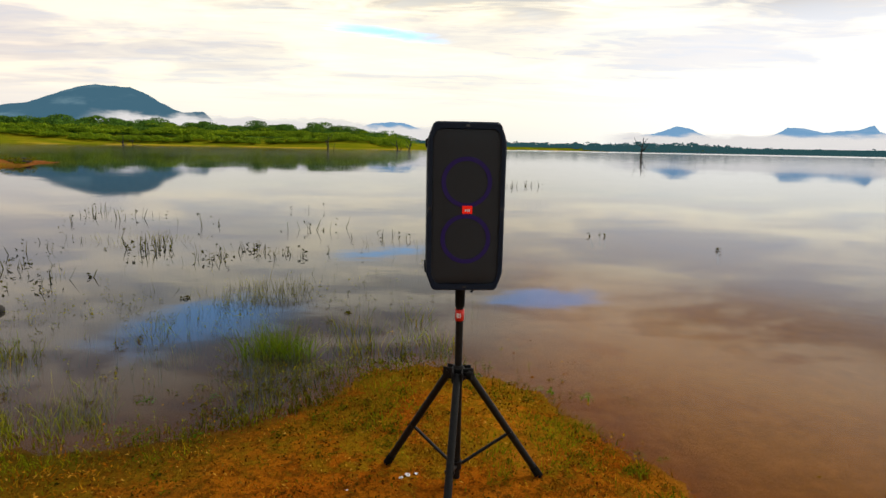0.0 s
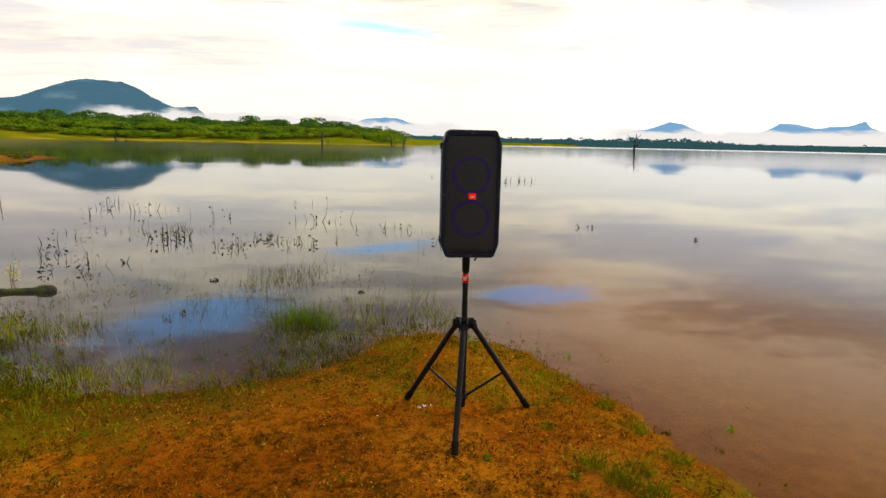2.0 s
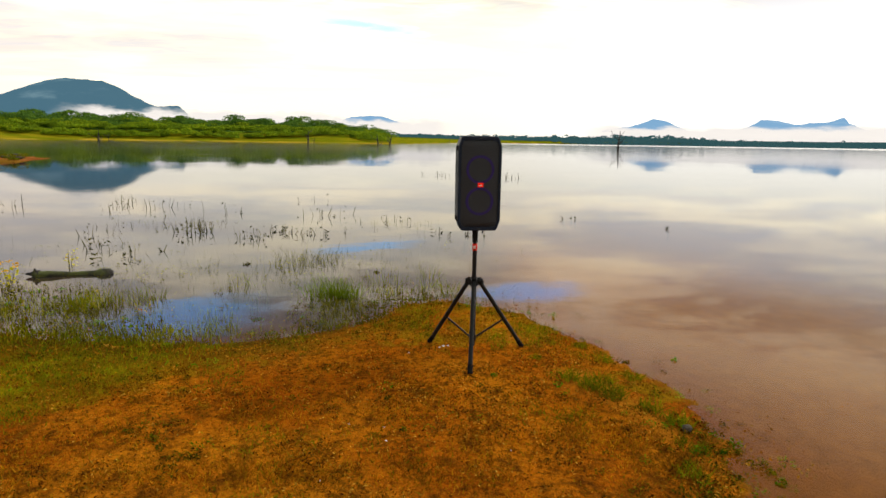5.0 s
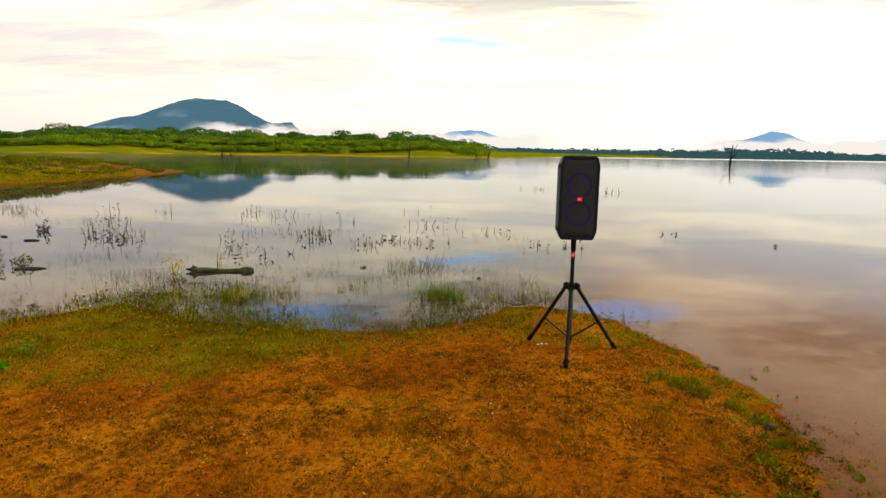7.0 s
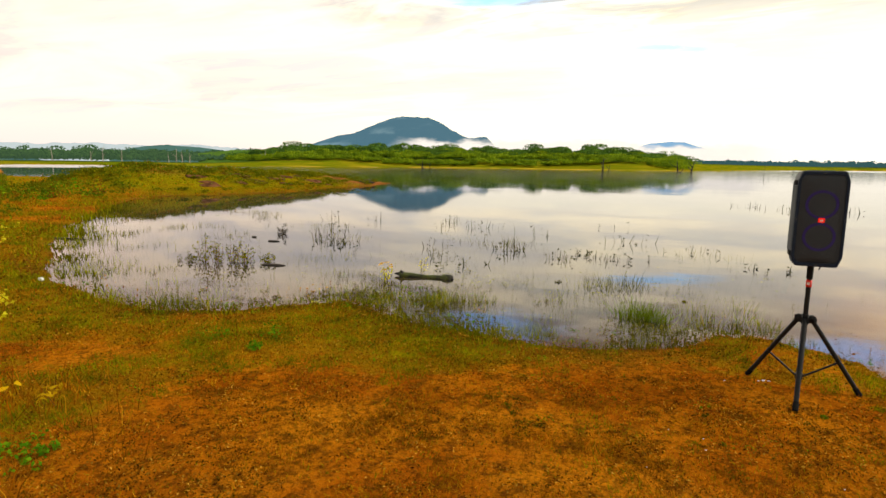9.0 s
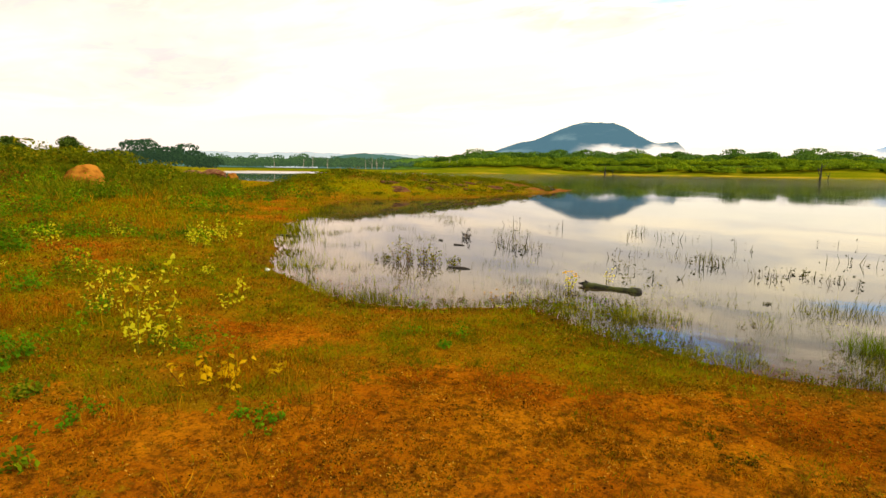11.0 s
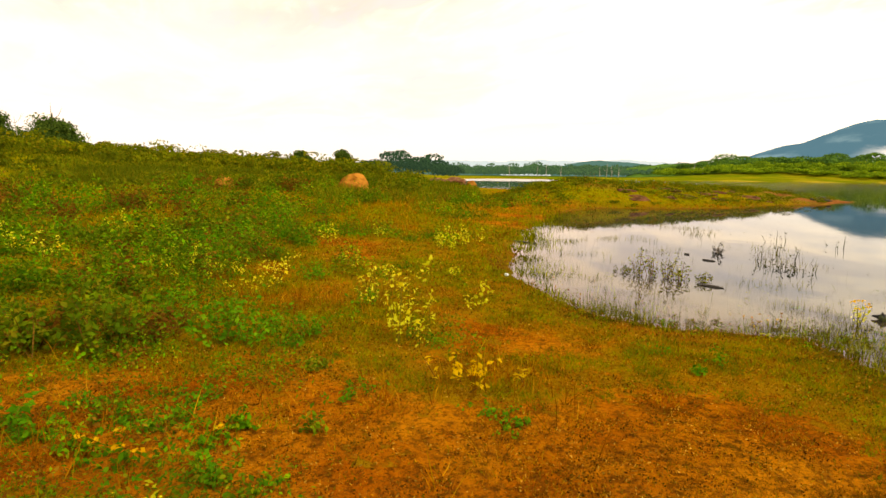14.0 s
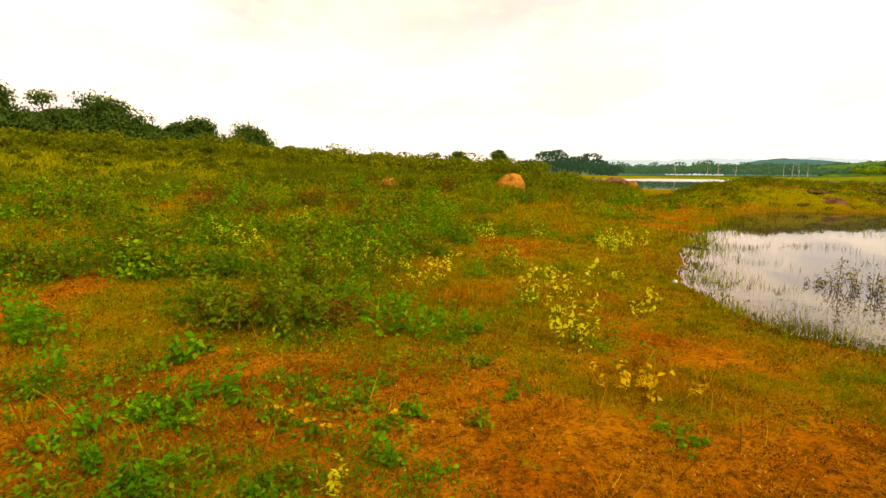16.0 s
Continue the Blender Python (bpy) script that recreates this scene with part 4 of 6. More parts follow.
def build_speaker():
    root = tagged(new("loudspeaker"), "tall black party loudspeaker with red badge on a stand", "loudspeaker")
    root.matrix_basis = pose(PX, PY, 0.922, 0, 0, 4.0)
    W, H, F = 0.312, 0.674, -0.150
    line = chamfered(W, H, 0.026, 0.072, 0.016)

    def ring(scale, y, dz=0.0):
        return [(p.x * scale, y, (p.y - H / 2) * (1 - (1 - scale) * 0.55) + H / 2 + dz) for p in line]
    bm = loft(bmesh.new(), [ring(0.985, F + 0.03), ring(1.0, F + 0.045), ring(0.985, F + 0.16), ring(0.90, F + 0.30), ring(0.84, F + 0.325)])
    part("cabinet", bm_mesh("cabinet", bm, M["shell"]), root)
    # raised frame round the grille
    inner = chamfered(W - 0.044, H - 0.062, 0.020, 0.036, 0.018)

    def inside(y, k=1.0):
        return [(p.x * k, y, (p.y + 0.031 - H / 2) * k + H / 2) for p in inner]
    bm = loft(bmesh.new(), [ring(0.985, F + 0.032), ring(1.0, F + 0.018), ring(0.992, F + 0.006), ring(0.965, F), inside(F + 0.001, 1.012), inside(F + 0.016)], False)
    part("front_frame", bm_mesh("front_frame", bm, M["shell"]), root)
    gw, gh, gr = W / 2 - 0.021, H / 2 - 0.030, 0.030
    rows = 40
    vs = []
    for i in range(rows + 1):
        v = -1 + 2 * i / rows
        zz = v * gh
        e = max(0.0, abs(zz) - (gh - gr))
        hw = gw - gr + math.sqrt(max(gr * gr - e * e, 0.0))
        for j in range(17):
            u = -1 + j / 8
            edge = max(abs(u) ** 8, abs(v) ** 14)
            vs.append((u * hw, F + 0.006 - 0.012 * (1 - u * u * 0.8) * (1 - edge), H / 2 + zz))
    f = [(i * 17 + j, i * 17 + j + 1, (i + 1) * 17 + j + 1, (i + 1) * 17 + j) for i in range(rows) for j in range(16)]
    grille = part("grille", mesh_np("grille", vs, f, M["grille"], True), root, "black perforated steel grille")
    for z in (0.215, 0.440):                          # light rings lie under the mesh
        bm = bmesh.new()
        loft(bm, [[(math.cos(a) * rr, F - 0.0072 + 0.0008 * math.cos(a) ** 2 * 4, z + math.sin(a) * rr) for a in [i * math.tau / 48 for i in range(48)]] for rr in (0.083, 0.100)], False)
        part("light_ring", bm_mesh("light_ring", bm, M["ring"], True), grille, "dim violet-blue light ring behind the grille")
    bm = box(bmesh.new(), (0.040, 0.006, 0.032), pose(0.004, F - 0.009, 0.332), 0.0025)
    badge = part("badge", bm_mesh("badge", bm, M["badge"]), root, "small lit red badge")
    bm = bmesh.new()
    for x in (-0.007, 0.0, 0.007):
        box(bm, (0.005, 0.002, 0.010), pose(0.004 + x, F - 0.0125, 0.330))
    part("badge_mark", bm_mesh("badge_mark", bm, M["white"]), badge, "pale mark on the badge")
    for x, z in ((-W / 2 + 0.012, 0.335), (W / 2 - 0.012, 0.335), (0, 0.016), (0, H - 0.016)):
        bm = box(bmesh.new(), (0.016, 0.004, 0.010), pose(x, F + 0.001, z), 0.0015)
        part("strobe_lens", bm_mesh("strobe_lens", bm, M["lens"]), root, "small smoky strobe lens, unlit")
    for sx in (-1, 1):
        for z in (0.085, H - 0.085):
            bm = box(bmesh.new(), (0.012, 0.10, 0.035), pose(sx * (W / 2 - 0.002), F + 0.085, z), 0.004)
            part("corner_guard", bm_mesh("corner_guard", bm, M["rubber"]), root, "black rubber corner guard")
    bm = box(bmesh.new(), (0.17, 0.05, 0.012), pose(0, F + 0.14, H - 0.004), 0.005)
    part("carry_handle", bm_mesh("carry_handle", bm, M["shell"]), root)
    bm = box(bmesh.new(), (0.075, 0.075, 0.016), pose(0, 0, -0.006), 0.004)
    part("pole_socket", bm_mesh("pole_socket", bm, M["rubber"]), root)
    bm = bmesh.new()
    pts = [Vector((0.040, -0.02, 0.0)), Vector((0.052, -0.03, -0.012)), Vector((0.050, -0.035, -0.028)), Vector((0.040, -0.035, -0.034))]
    for a, b in zip(pts, pts[1:]):
        rod(bm, a, b, 0.005, 0.0045, 8)
    part("hook", bm_mesh("hook", bm, M["rubber"], True), root, "small black hook under the cabinet")


def build_stand():
    root = tagged(new("speaker_stand"), "black steel tripod speaker stand with a red sleeve, set on turf", "tripod stand")
    root.location = (PX, PY, 0)
    part("pole", bm_mesh("pole", rod(bmesh.new(), (0, 0, 0.44), (0, 0, 0.925), 0.0165, seg=20), M["metal"], False), root)
    part("lower_pole", bm_mesh("lower_pole", rod(bmesh.new(), (0, 0, 0.0), (0, 0, 0.53), 0.0190, seg=20), M["metal"]), root)
    bm = rod(bmesh.new(), (0, 0, 0.815), (0, 0, 0.922), 0.0205, 0.0225, 20)
    part("adapter_sleeve", bm_mesh("adapter_sleeve", bm, M["rubber"]), root)
    bm = rod(bmesh.new(), (0, 0, 0.752), (0, 0, 0.803), 0.0190, 0.0195, 24)
    band = part("sleeve_band", bm_mesh("sleeve_band", bm, M["band"], True), root, "red printed sleeve")
    bm = bmesh.new()
    for a in (-124, -104, -84):
        box(bm, (0.0045, 0.002, 0.022), pose(math.cos(radians(a)) * 0.0195, math.sin(radians(a)) * 0.0195, 0.777, 0, 0, a + 90))
    part("band_mark", bm_mesh("band_mark", bm, M["white"]), band, "pale print on the sleeve")
    bm = rod(bmesh.new(), (0, 0, 0.478), (0, 0, 0.535), 0.030, 0.028, 20)
    rod(bm, (0, 0, 0.535), (0, 0, 0.546), 0.025, 0.021, 20)
    part("hub", bm_mesh("hub", bm, M["metal"]), root)
    bm = rod(bmesh.new(), (0, 0, 0.045), (0, 0, 0.085), 0.026, seg=18)
    part("lower_collar", bm_mesh("lower_collar", bm, M["metal"]), root)
    bm = rod(bmesh.new(), (0.020, -0.016, 0.512), (0.046, -0.036, 0.512), 0.007, seg=10)
    rod(bm, (0.044, -0.035, 0.512), (0.062, -0.048, 0.512), 0.019, 0.017, 10)
    part("clamp_knob", bm_mesh("clamp_knob", bm, M["rubber"]), root, "black round clamp knob")
    for fx, fy, fz in ((-0.259, 2.573, -0.028), (0.479, 2.502, -0.050), (0.019, 1.909, -0.033)):
        foot = Vector((fx - PX, fy - PY, min(fz, height(fx, fy)) + 0.004))
        out = Vector((foot.x, foot.y, 0)).normalized()
        top = out * 0.042 + Vector((0, 0, 0.512))
        side = out.cross(Vector((0, 0, 1)))
        bm = bmesh.new()
        for s in (-1, 1):
            box(bm, (0.050, 0.007, 0.052), Matrix.Translation(out * 0.040 + side * 0.020 * s + Vector((0, 0, 0.508))) @ pose(0, 0, 0, 0, 0, math.degrees(math.atan2(out.y, out.x))), 0.003)
        rod(bm, top - side * 0.028, top + side * 0.028, 0.008, seg=10)
        part("knuckle", bm_mesh("knuckle", bm, M["metal"]), root)
        leg = part("leg", bm_mesh("leg", rod(bmesh.new(), top, foot.lerp(top, 0.03), 0.0165, seg=18), M["metal"]), root)
        part("rubber_foot", bm_mesh("rubber_foot", rod(bmesh.new(), foot, foot.lerp(top, 0.09), 0.0195, 0.0190, 16), M["rubber"]), leg, "black rubber foot")
        grip = foot.lerp(top, 0.43)
        bm = bmesh.new()
        start = out * 0.026 + Vector((0, 0, 0.066))
        rod(bm, start, grip, 0.0075, seg=10)
        rod(bm, grip - side * 0.02, grip + side * 0.02, 0.008, seg=8)
        part("brace", bm_mesh("brace", bm, M["metal"]), root)


build_speaker()
build_stand()

# ---- plants as single things ----


def ribbon(p, d, L, w, g, bend=0.25):
    """Upright blades: from base points p, along unit directions d, three points wide to narrow."""
    n = len(p)
    s = np.cross(d, g.normal(size=(n, 3)))
    s /= np.linalg.norm(s, axis=1)[:, None] + 1e-9
    L, w = np.broadcast_to(L, n)[:, None], np.broadcast_to(w, n)[:, None]
    b = g.normal(size=(n, 3)) * np.array([1, 1, 0]) * bend
    mid, tip = p + d * L * 0.55 + b * L * 0.18, p + d * L + b * L * 0.6
    v = np.stack([p - s * w / 2, p + s * w / 2, mid + s * w * 0.38, mid - s * w * 0.38, tip + s * w * 0.06, tip - s * w * 0.06], axis=1).reshape(-1, 3)
    i = np.arange(n) * 6
    f = np.concatenate([np.stack([i, i + 1, i + 2, i + 3], axis=1), np.stack([i + 3, i + 2, i + 4, i + 5], axis=1)])
    return v, f


def up_dirs(g, n, lean):
    d = np.stack([g.normal(size=n) * lean, g.normal(size=n) * lean, np.ones(n)], axis=1)
    return d / np.linalg.norm(d, axis=1)[:, None]


def herb(name, label, cat, x, y, h, w, stems, per, leaf, mats, seed, flowers=0, group="", base=None, lean=0.35, slim=0.55, low=0.15):
    """A leafy plant: stems from one foot, leaves set along them; optional flowers at the tips."""
    g = np.random.default_rng(seed)
    root = tagged(new(name), label, cat, group)
    root.location = (x, y, (height(x, y) if base is None else base) - 0.01)
    p = np.stack([g.normal(size=stems) * w * 0.16, g.normal(size=stems) * w * 0.16, np.zeros(stems)], axis=1)
    d = up_dirs(g, stems, lean)
    d[:, :2] += p[:, :2] / max(w, 1e-3) * 1.2
    L = h * g.uniform(0.55, 1.05, stems)
    v, f = ribbon(p, d, L, 0.006 + h * 0.008, g, 0.1)
    tagged(part("stem", mesh_np("stem", v, f, mats[0]), root), kind="stuff")
    k = np.repeat(np.arange(stems), per)
    t = g.uniform(low, 1.0, len(k))
    q = p[k] + d[k] * (L[k] * t)[:, None]
    out = g.normal(size=(len(k), 3)) * np.array([1, 1, 0.4])
    out /= np.linalg.norm(out, axis=1)[:, None]
    q = q + out * leaf * 0.75 * (1.25 - t * 0.5)[:, None]
    nrm = out * 0.35 + np.array([0, 0, 1.0])
    v, f = leaf_pieces(q, nrm, leaf, g, slim)
    tagged(part("foliage", mesh_np("foliage", v, f, mats[1]), root), kind="stuff")
    for i in range(flowers):
        tip = p[i] + d[i] * L[i] * 1.03
        a = np.arange(6) * math.tau / 6 + g.uniform(0, 1)
        c = tip + np.stack([np.cos(a), np.sin(a), 0.25 * np.ones(6)], axis=1) * 0.024
        v, f = leaf_pieces(c, np.tile([0, -0.3, 1.0], (6, 1)), 0.036, g, 0.7)
        part("flower", mesh_np("flower", v, f, M["petal"]), root, "yellow open flower")
    return root


STEM = simple("green_stems", (0.10, 0.10, 0.008), (0.20, 0.15, 0.012), 30, 0.9, spec=0.02)
BROWN = simple("brown_stems", (0.11, 0.05, 0.008), (0.22, 0.10, 0.015), 30, 0.9, spec=0.02)
YL, GL, DL, WL = (STEM, M["yellow_leaf"]), (STEM, M["bright_leaf"]), (BROWN, M["dark_leaf"]), (STEM, M["weed_leaf"])
# x, y, height, width, stems, leaves a stem, leaf length
yellow = "weed with yellow-green leaves growing on red soil"
for i, (x, y, h, w, st, per, lf) in enumerate([
        (-7.84, -0.56, 0.55, 0.50, 7, 10, 0.050), (-7.55, -0.85, 0.48, 0.40, 6, 9, 0.050), (-8.1, -0.35, 0.50, 0.45, 6, 9, 0.045), (-6.95, -0.62, 0.30, 0.25, 4, 8, 0.045),
        (-11.98, 2.03, 0.52, 0.55, 12, 14, 0.060), (-12.59, 2.81, 0.62, 0.50, 12, 14, 0.060), (-6.86, 0.37, 0.36, 0.28, 5, 8, 0.060), (-7.9, 0.95, 0.22, 0.30, 4, 7, 0.050),
        (-8.72, -1.93, 0.62, 0.34, 6, 12, 0.055), (-8.55, -2.2, 0.45, 0.30, 5, 10, 0.050), (-9.97, -3.05, 0.72, 0.55, 9, 12, 0.045), (-9.6, -2.75, 0.50, 0.40, 6, 10, 0.045),
        (-13.36, -5.92, 0.80, 0.40, 7, 12, 0.060), (-12.6, -5.3, 0.50, 0.50, 6, 10, 0.060), (-9.97, -2.36, 0.40, 0.30, 5, 9, 0.050), (-14.05, -0.01, 0.50, 0.45, 7, 10, 0.060),
        (-14.28, 1.17, 0.42, 0.50, 6, 9, 0.060), (-10.06, -1.65, 0.42, 0.35, 6, 10, 0.050), (-10.9, -0.2, 0.30, 0.5, 6, 8, 0.050), (-4.75, 2.75, 0.14, 0.2, 4, 6, 0.03),
        (-9.1, 0.9, 0.26, 0.5, 5, 8, 0.05), (-16.5, -4.6, 0.7, 0.7, 8, 10, 0.07), (-12.0, -7.6, 0.55, 0.6, 7, 9, 0.06)]):
    herb("yellow_weed", yellow, "weed", x, y, h, w, st, per, lf, YL, 200 + i, group="yellow-leaved weeds", slim=0.5, low=0.25)
for i, (x, y, h, w, st, per, lf) in enumerate([(-5.89, -0.98, 0.86, 0.26, 4, 16, 0.062), (-5.72, -0.80, 0.50, 0.26, 3, 12, 0.058), (-6.05, -0.86, 0.74, 0.24, 3, 12, 0.058)]):
    herb("tall_yellow_weed", "tall slender weed with large pale yellow leaves", "weed", x, y, h, w, st, per, lf, YL, 225 + i, group="tall yellow weeds", slim=0.6, low=0.08, lean=0.10)
herb("golden_weed", "low weed with golden yellow leaves on red soil", "weed", -4.66, -0.80, 0.27, 0.46, 8, 8, 0.062, (BROWN, M["gold_leaf"]), 231, slim=0.6, low=0.3, lean=0.5)
herb("golden_weed", "small sprig with golden leaves beside a larger one", "weed", -4.42, -0.42, 0.25, 0.22, 3, 6, 0.052, (BROWN, M["gold_leaf"]), 232, slim=0.6, low=0.4, lean=0.4)
herb("red_weed", "small reddish brown weed at the edge of the bay", "weed", -9.60, 2.08, 0.40, 0.45, 9, 12, 0.05, (BROWN, M["rust_leaf"]), 233)
for i, (x, y, h, w, st, per, lf) in enumerate([
        (-6.43, -2.60, 0.56, 0.50, 14, 22, 0.060), (-6.30, -2.35, 0.42, 0.40, 9, 18, 0.055), (-6.62, -2.10, 0.34, 0.40, 8, 16, 0.050), (-6.37, -1.73, 0.30, 0.60, 16, 16, 0.040),
        (-5.68, -4.47, 0.34, 0.30, 6, 15, 0.085), (-4.81, -3.96, 0.26, 0.36, 8, 14, 0.060), (-4.26, -4.44, 0.40, 0.34, 7, 13, 0.060), (-4.43, -4.02, 0.20, 0.32, 7, 12, 0.055),
        (-6.48, -6.02, 0.45, 0.80, 20, 20, 0.060), (-6.95, -6.35, 0.42, 0.70, 16, 18, 0.060), (-3.57, -3.94, 0.24, 0.40, 10, 14, 0.055), (-3.85, -4.25, 0.22, 0.36, 8, 12, 0.050),
        (-7.54, -3.11, 0.36, 0.60, 16, 18, 0.050), (-7.45, -0.90, 0.30, 0.35, 9, 14, 0.045), (-9.44, -1.13, 0.34, 0.55, 14, 16, 0.050), (-4.55, -2.97, 0.16, 0.50, 14, 12, 0.040),
        (-4.68, -1.65, 0.12, 0.45, 14, 10, 0.036), (-4.95, -2.75, 0.15, 0.50, 12, 12, 0.040), (-3.77, -0.84, 0.07, 0.55, 16, 9, 0.030), (-4.05, -0.95, 0.07, 0.50, 14, 9, 0.030),
        (-5.1, -3.4, 0.16, 0.45, 10, 12, 0.045), (-5.4, -5.3, 0.30, 0.45, 10, 14, 0.055), (-4.9, -5.6, 0.24, 0.40, 8, 12, 0.055)]):
    herb("green_weed", "fresh green leafy weed among dry turf", "weed", x, y, h, w, st, per, lf, GL, 240 + i, group="fresh green weeds")
for i, (x, y, h, w, st, per, lf) in enumerate([
        (-6.70, -4.10, 0.58, 0.80, 24, 20, 0.065), (-6.55, -3.55, 0.50, 0.65, 18, 18, 0.060), (-6.95, -4.55, 0.44, 0.60, 16, 18, 0.060), (-7.2, -3.75, 0.44, 0.80, 18, 18, 0.055),
        (-10.32, -6.41, 0.50, 1.10, 24, 20, 0.070), (-9.9, -5.7, 0.42, 0.90, 20, 18, 0.065), (-10.65, -8.29, 0.55, 1.20, 24, 20, 0.070), (-11.4, -4.4, 0.40, 0.90, 20, 18, 0.060),
        (-14.11, -4.33, 0.50, 1.20, 24, 20, 0.075), (-13.4, -3.4, 0.40, 1.00, 20, 18, 0.070), (-17.31, -7.19, 0.75, 1.40, 26, 22, 0.09), (-18.84, -10.84, 0.9, 1.6, 28, 24, 0.09),
        (-20.5, -13.12, 0.9, 1.7, 28, 24, 0.1), (-16.2, -9.2, 0.6, 1.3, 24, 20, 0.08), (-8.3, -3.9, 0.34, 0.70, 16, 16, 0.05), (-8.0, -4.9, 0.36, 0.70, 16, 16, 0.055),
        (-42.0, 7.6, 1.3, 2.6, 30, 30, 0.16), (-41.0, 3.2, 1.5, 3.0, 30, 30, 0.16), (-42.5, 12.0, 1.1, 2.6, 30, 30, 0.16), (-25, -5.5, 0.9, 1.8, 24, 22, 0.1),
        (-38.5, 1.6, 1.2, 2.2, 28, 28, 0.14), (-39.5, -0.6, 1.1, 2.0, 26, 26, 0.14), (-28, -9.5, 0.9, 2.0, 26, 24, 0.12)]):
    herb("shrub", "low dark green leafy shrub with brown stems", "shrub", x, y, h * 1.1, w * 1.1, st + 4, per + 4, lf * 1.15, DL, 260 + i, group="dark low shrubs", lean=0.5)
for i, (x, y, h, w) in enumerate([(-19.5, -6.4, 0.9, 1.0), (-21.5, -8.6, 1.0, 1.1), (-24.0, -5.2, 1.0, 1.1), (-26.5, -9.4, 1.1, 1.2), (-37.5, -2.2, 1.4, 1.8), (-36.2, 2.2, 1.2, 1.6), (-7.05, -4.25, 0.42, 0.5), (-6.75, -3.2, 0.40, 0.35)]):
    herb("rusty_shrub", "dry red-brown shrub among green weeds", "shrub", x, y, h, w, 22, 16, 0.055 + 0.0035 * abs(x + 6), (BROWN, M["rust_leaf"]), 300 + i, group="dry red-brown shrubs", lean=0.4)
for i, (x, y, h) in enumerate([(-10.41, -7.26, 0.36), (-10.41, -7.94, 0.34), (-8.53, -7.29, 0.32), (-12.69, -5.14, 0.40), (-7.33, -5.10, 0.26), (-3.63, -4.00, 0.16), (-4.41, -3.44, 0.22), (-4.25, -3.30, 0.18), (-4.12, -3.16, 0.14), (-4.3, -2.55, 0.12)]):
    herb("flowering_weed", "green weed with yellow flowers at its tips", "weed", x, y, h, 0.3, 5, 9, 0.05, WL, 280 + i, flowers=2 if i % 3 else 1, group="yellow-flowered weeds")
g = random.Random(95)
for i in range(26):                                   # low leafy weeds dotted over the dry turf
    a, r = radians(g.uniform(80, 124)), g.uniform(2.9, 5.6)
    herb("low_weed", "low green leafy weed in dry turf", "weed", -0.7 - math.sin(a) * r, -2.6 + math.cos(a) * r, g.uniform(0.08, 0.20), g.uniform(0.18, 0.42), g.randint(6, 12), g.randint(9, 13),
         g.uniform(0.030, 0.050), g.choice([WL, WL, GL, DL]), 500 + i, group="low weeds in the turf", lean=0.6)
herb("pale_weed", "pale yellow-green upright weed in dry turf", "weed", -3.46, -2.99, 0.28, 0.16, 5, 14, 0.036, YL, 318, low=0.1, lean=0.15)

# ---- in the shallows ----


def grass_tuft(name, label, x, y, h, w, n, mat, seed, group="", lean=0.22, width=0.007):
    g = np.random.default_rng(seed)
    z = min(height(x, y), WATER)
    a, r = g.uniform(0, 6.283, n), np.sqrt(g.uniform(0, 1, n)) * w / 2
    p = np.stack([np.cos(a) * r, np.sin(a) * r, np.zeros(n)], axis=1)
    d = up_dirs(g, n, lean)
    v, f = ribbon(p, d, (h + WATER - z) * g.uniform(0.55, 1.05, n), width, g, 0.35)
    ob = tagged(new(name, mesh_np(name, v, f, mat)), label, "water grass", group)
    ob.location = (x, y, z)
    return ob


grass_tuft("grass_tuft", "dense bright green grass tuft standing in shallow water", -1.36, 4.22, 0.25, 0.40, 260, M["lush"], 301, lean=0.30)
grass_tuft("grass_tuft", "thin olive grass tuft beside a denser one in water", -1.12, 4.18, 0.20, 0.30, 130, M["lush"], 302)
for i, (x, y, h, w, n) in enumerate([(-3.60, 3.75, 0.18, 0.55, 330), (-3.25, 3.95, 0.17, 0.5, 170), (-3.9, 3.85, 0.14, 0.4, 90), (-0.75, 4.75, 0.20, 0.4, 60),
                                     (-0.62, 4.30, 0.15, 0.35, 50), (-0.35, 5.1, 0.18, 0.4, 50), (-0.1, 4.5, 0.14, 0.5, 90), (-2.3, 4.6, 0.16, 0.5, 90)]):
    grass_tuft("grass_tuft", "olive-green grass tuft growing out of shallow water", x, y, h, w, n, M["green_blade"], 310 + i, "grass tufts in the shallows")


for i, (x, y, h, w, n) in enumerate([(0.70, 1.86, 0.10, 0.14, 78), (0.82, 1.72, 0.11, 0.16, 104), (0.92, 1.62, 0.11, 0.18, 104), (0.95, 1.85, 0.08, 0.12, 65), (1.12, 1.45, 0.10, 0.16, 78), (1.22, 1.28, 0.10, 0.16, 78),
                                     (1.10, 2.35, 0.07, 0.16, 78), (0.98, 2.62, 0.07, 0.14, 65), (1.20, 2.0, 0.07, 0.14, 65), (0.55, 2.25, 0.04, 0.10, 52), (1.18, 1.02, 0.08, 0.18, 78), (1.05, 0.75, 0.08, 0.16, 78)]):
    grass_tuft("grass_tuft", "short olive grass tuft on the trodden bank", x, y, h, w, n, M["shore_blade"], 330 + i, "grass tufts on the bank", 0.55, 0.006).location.z = height(x, y) - 0.005


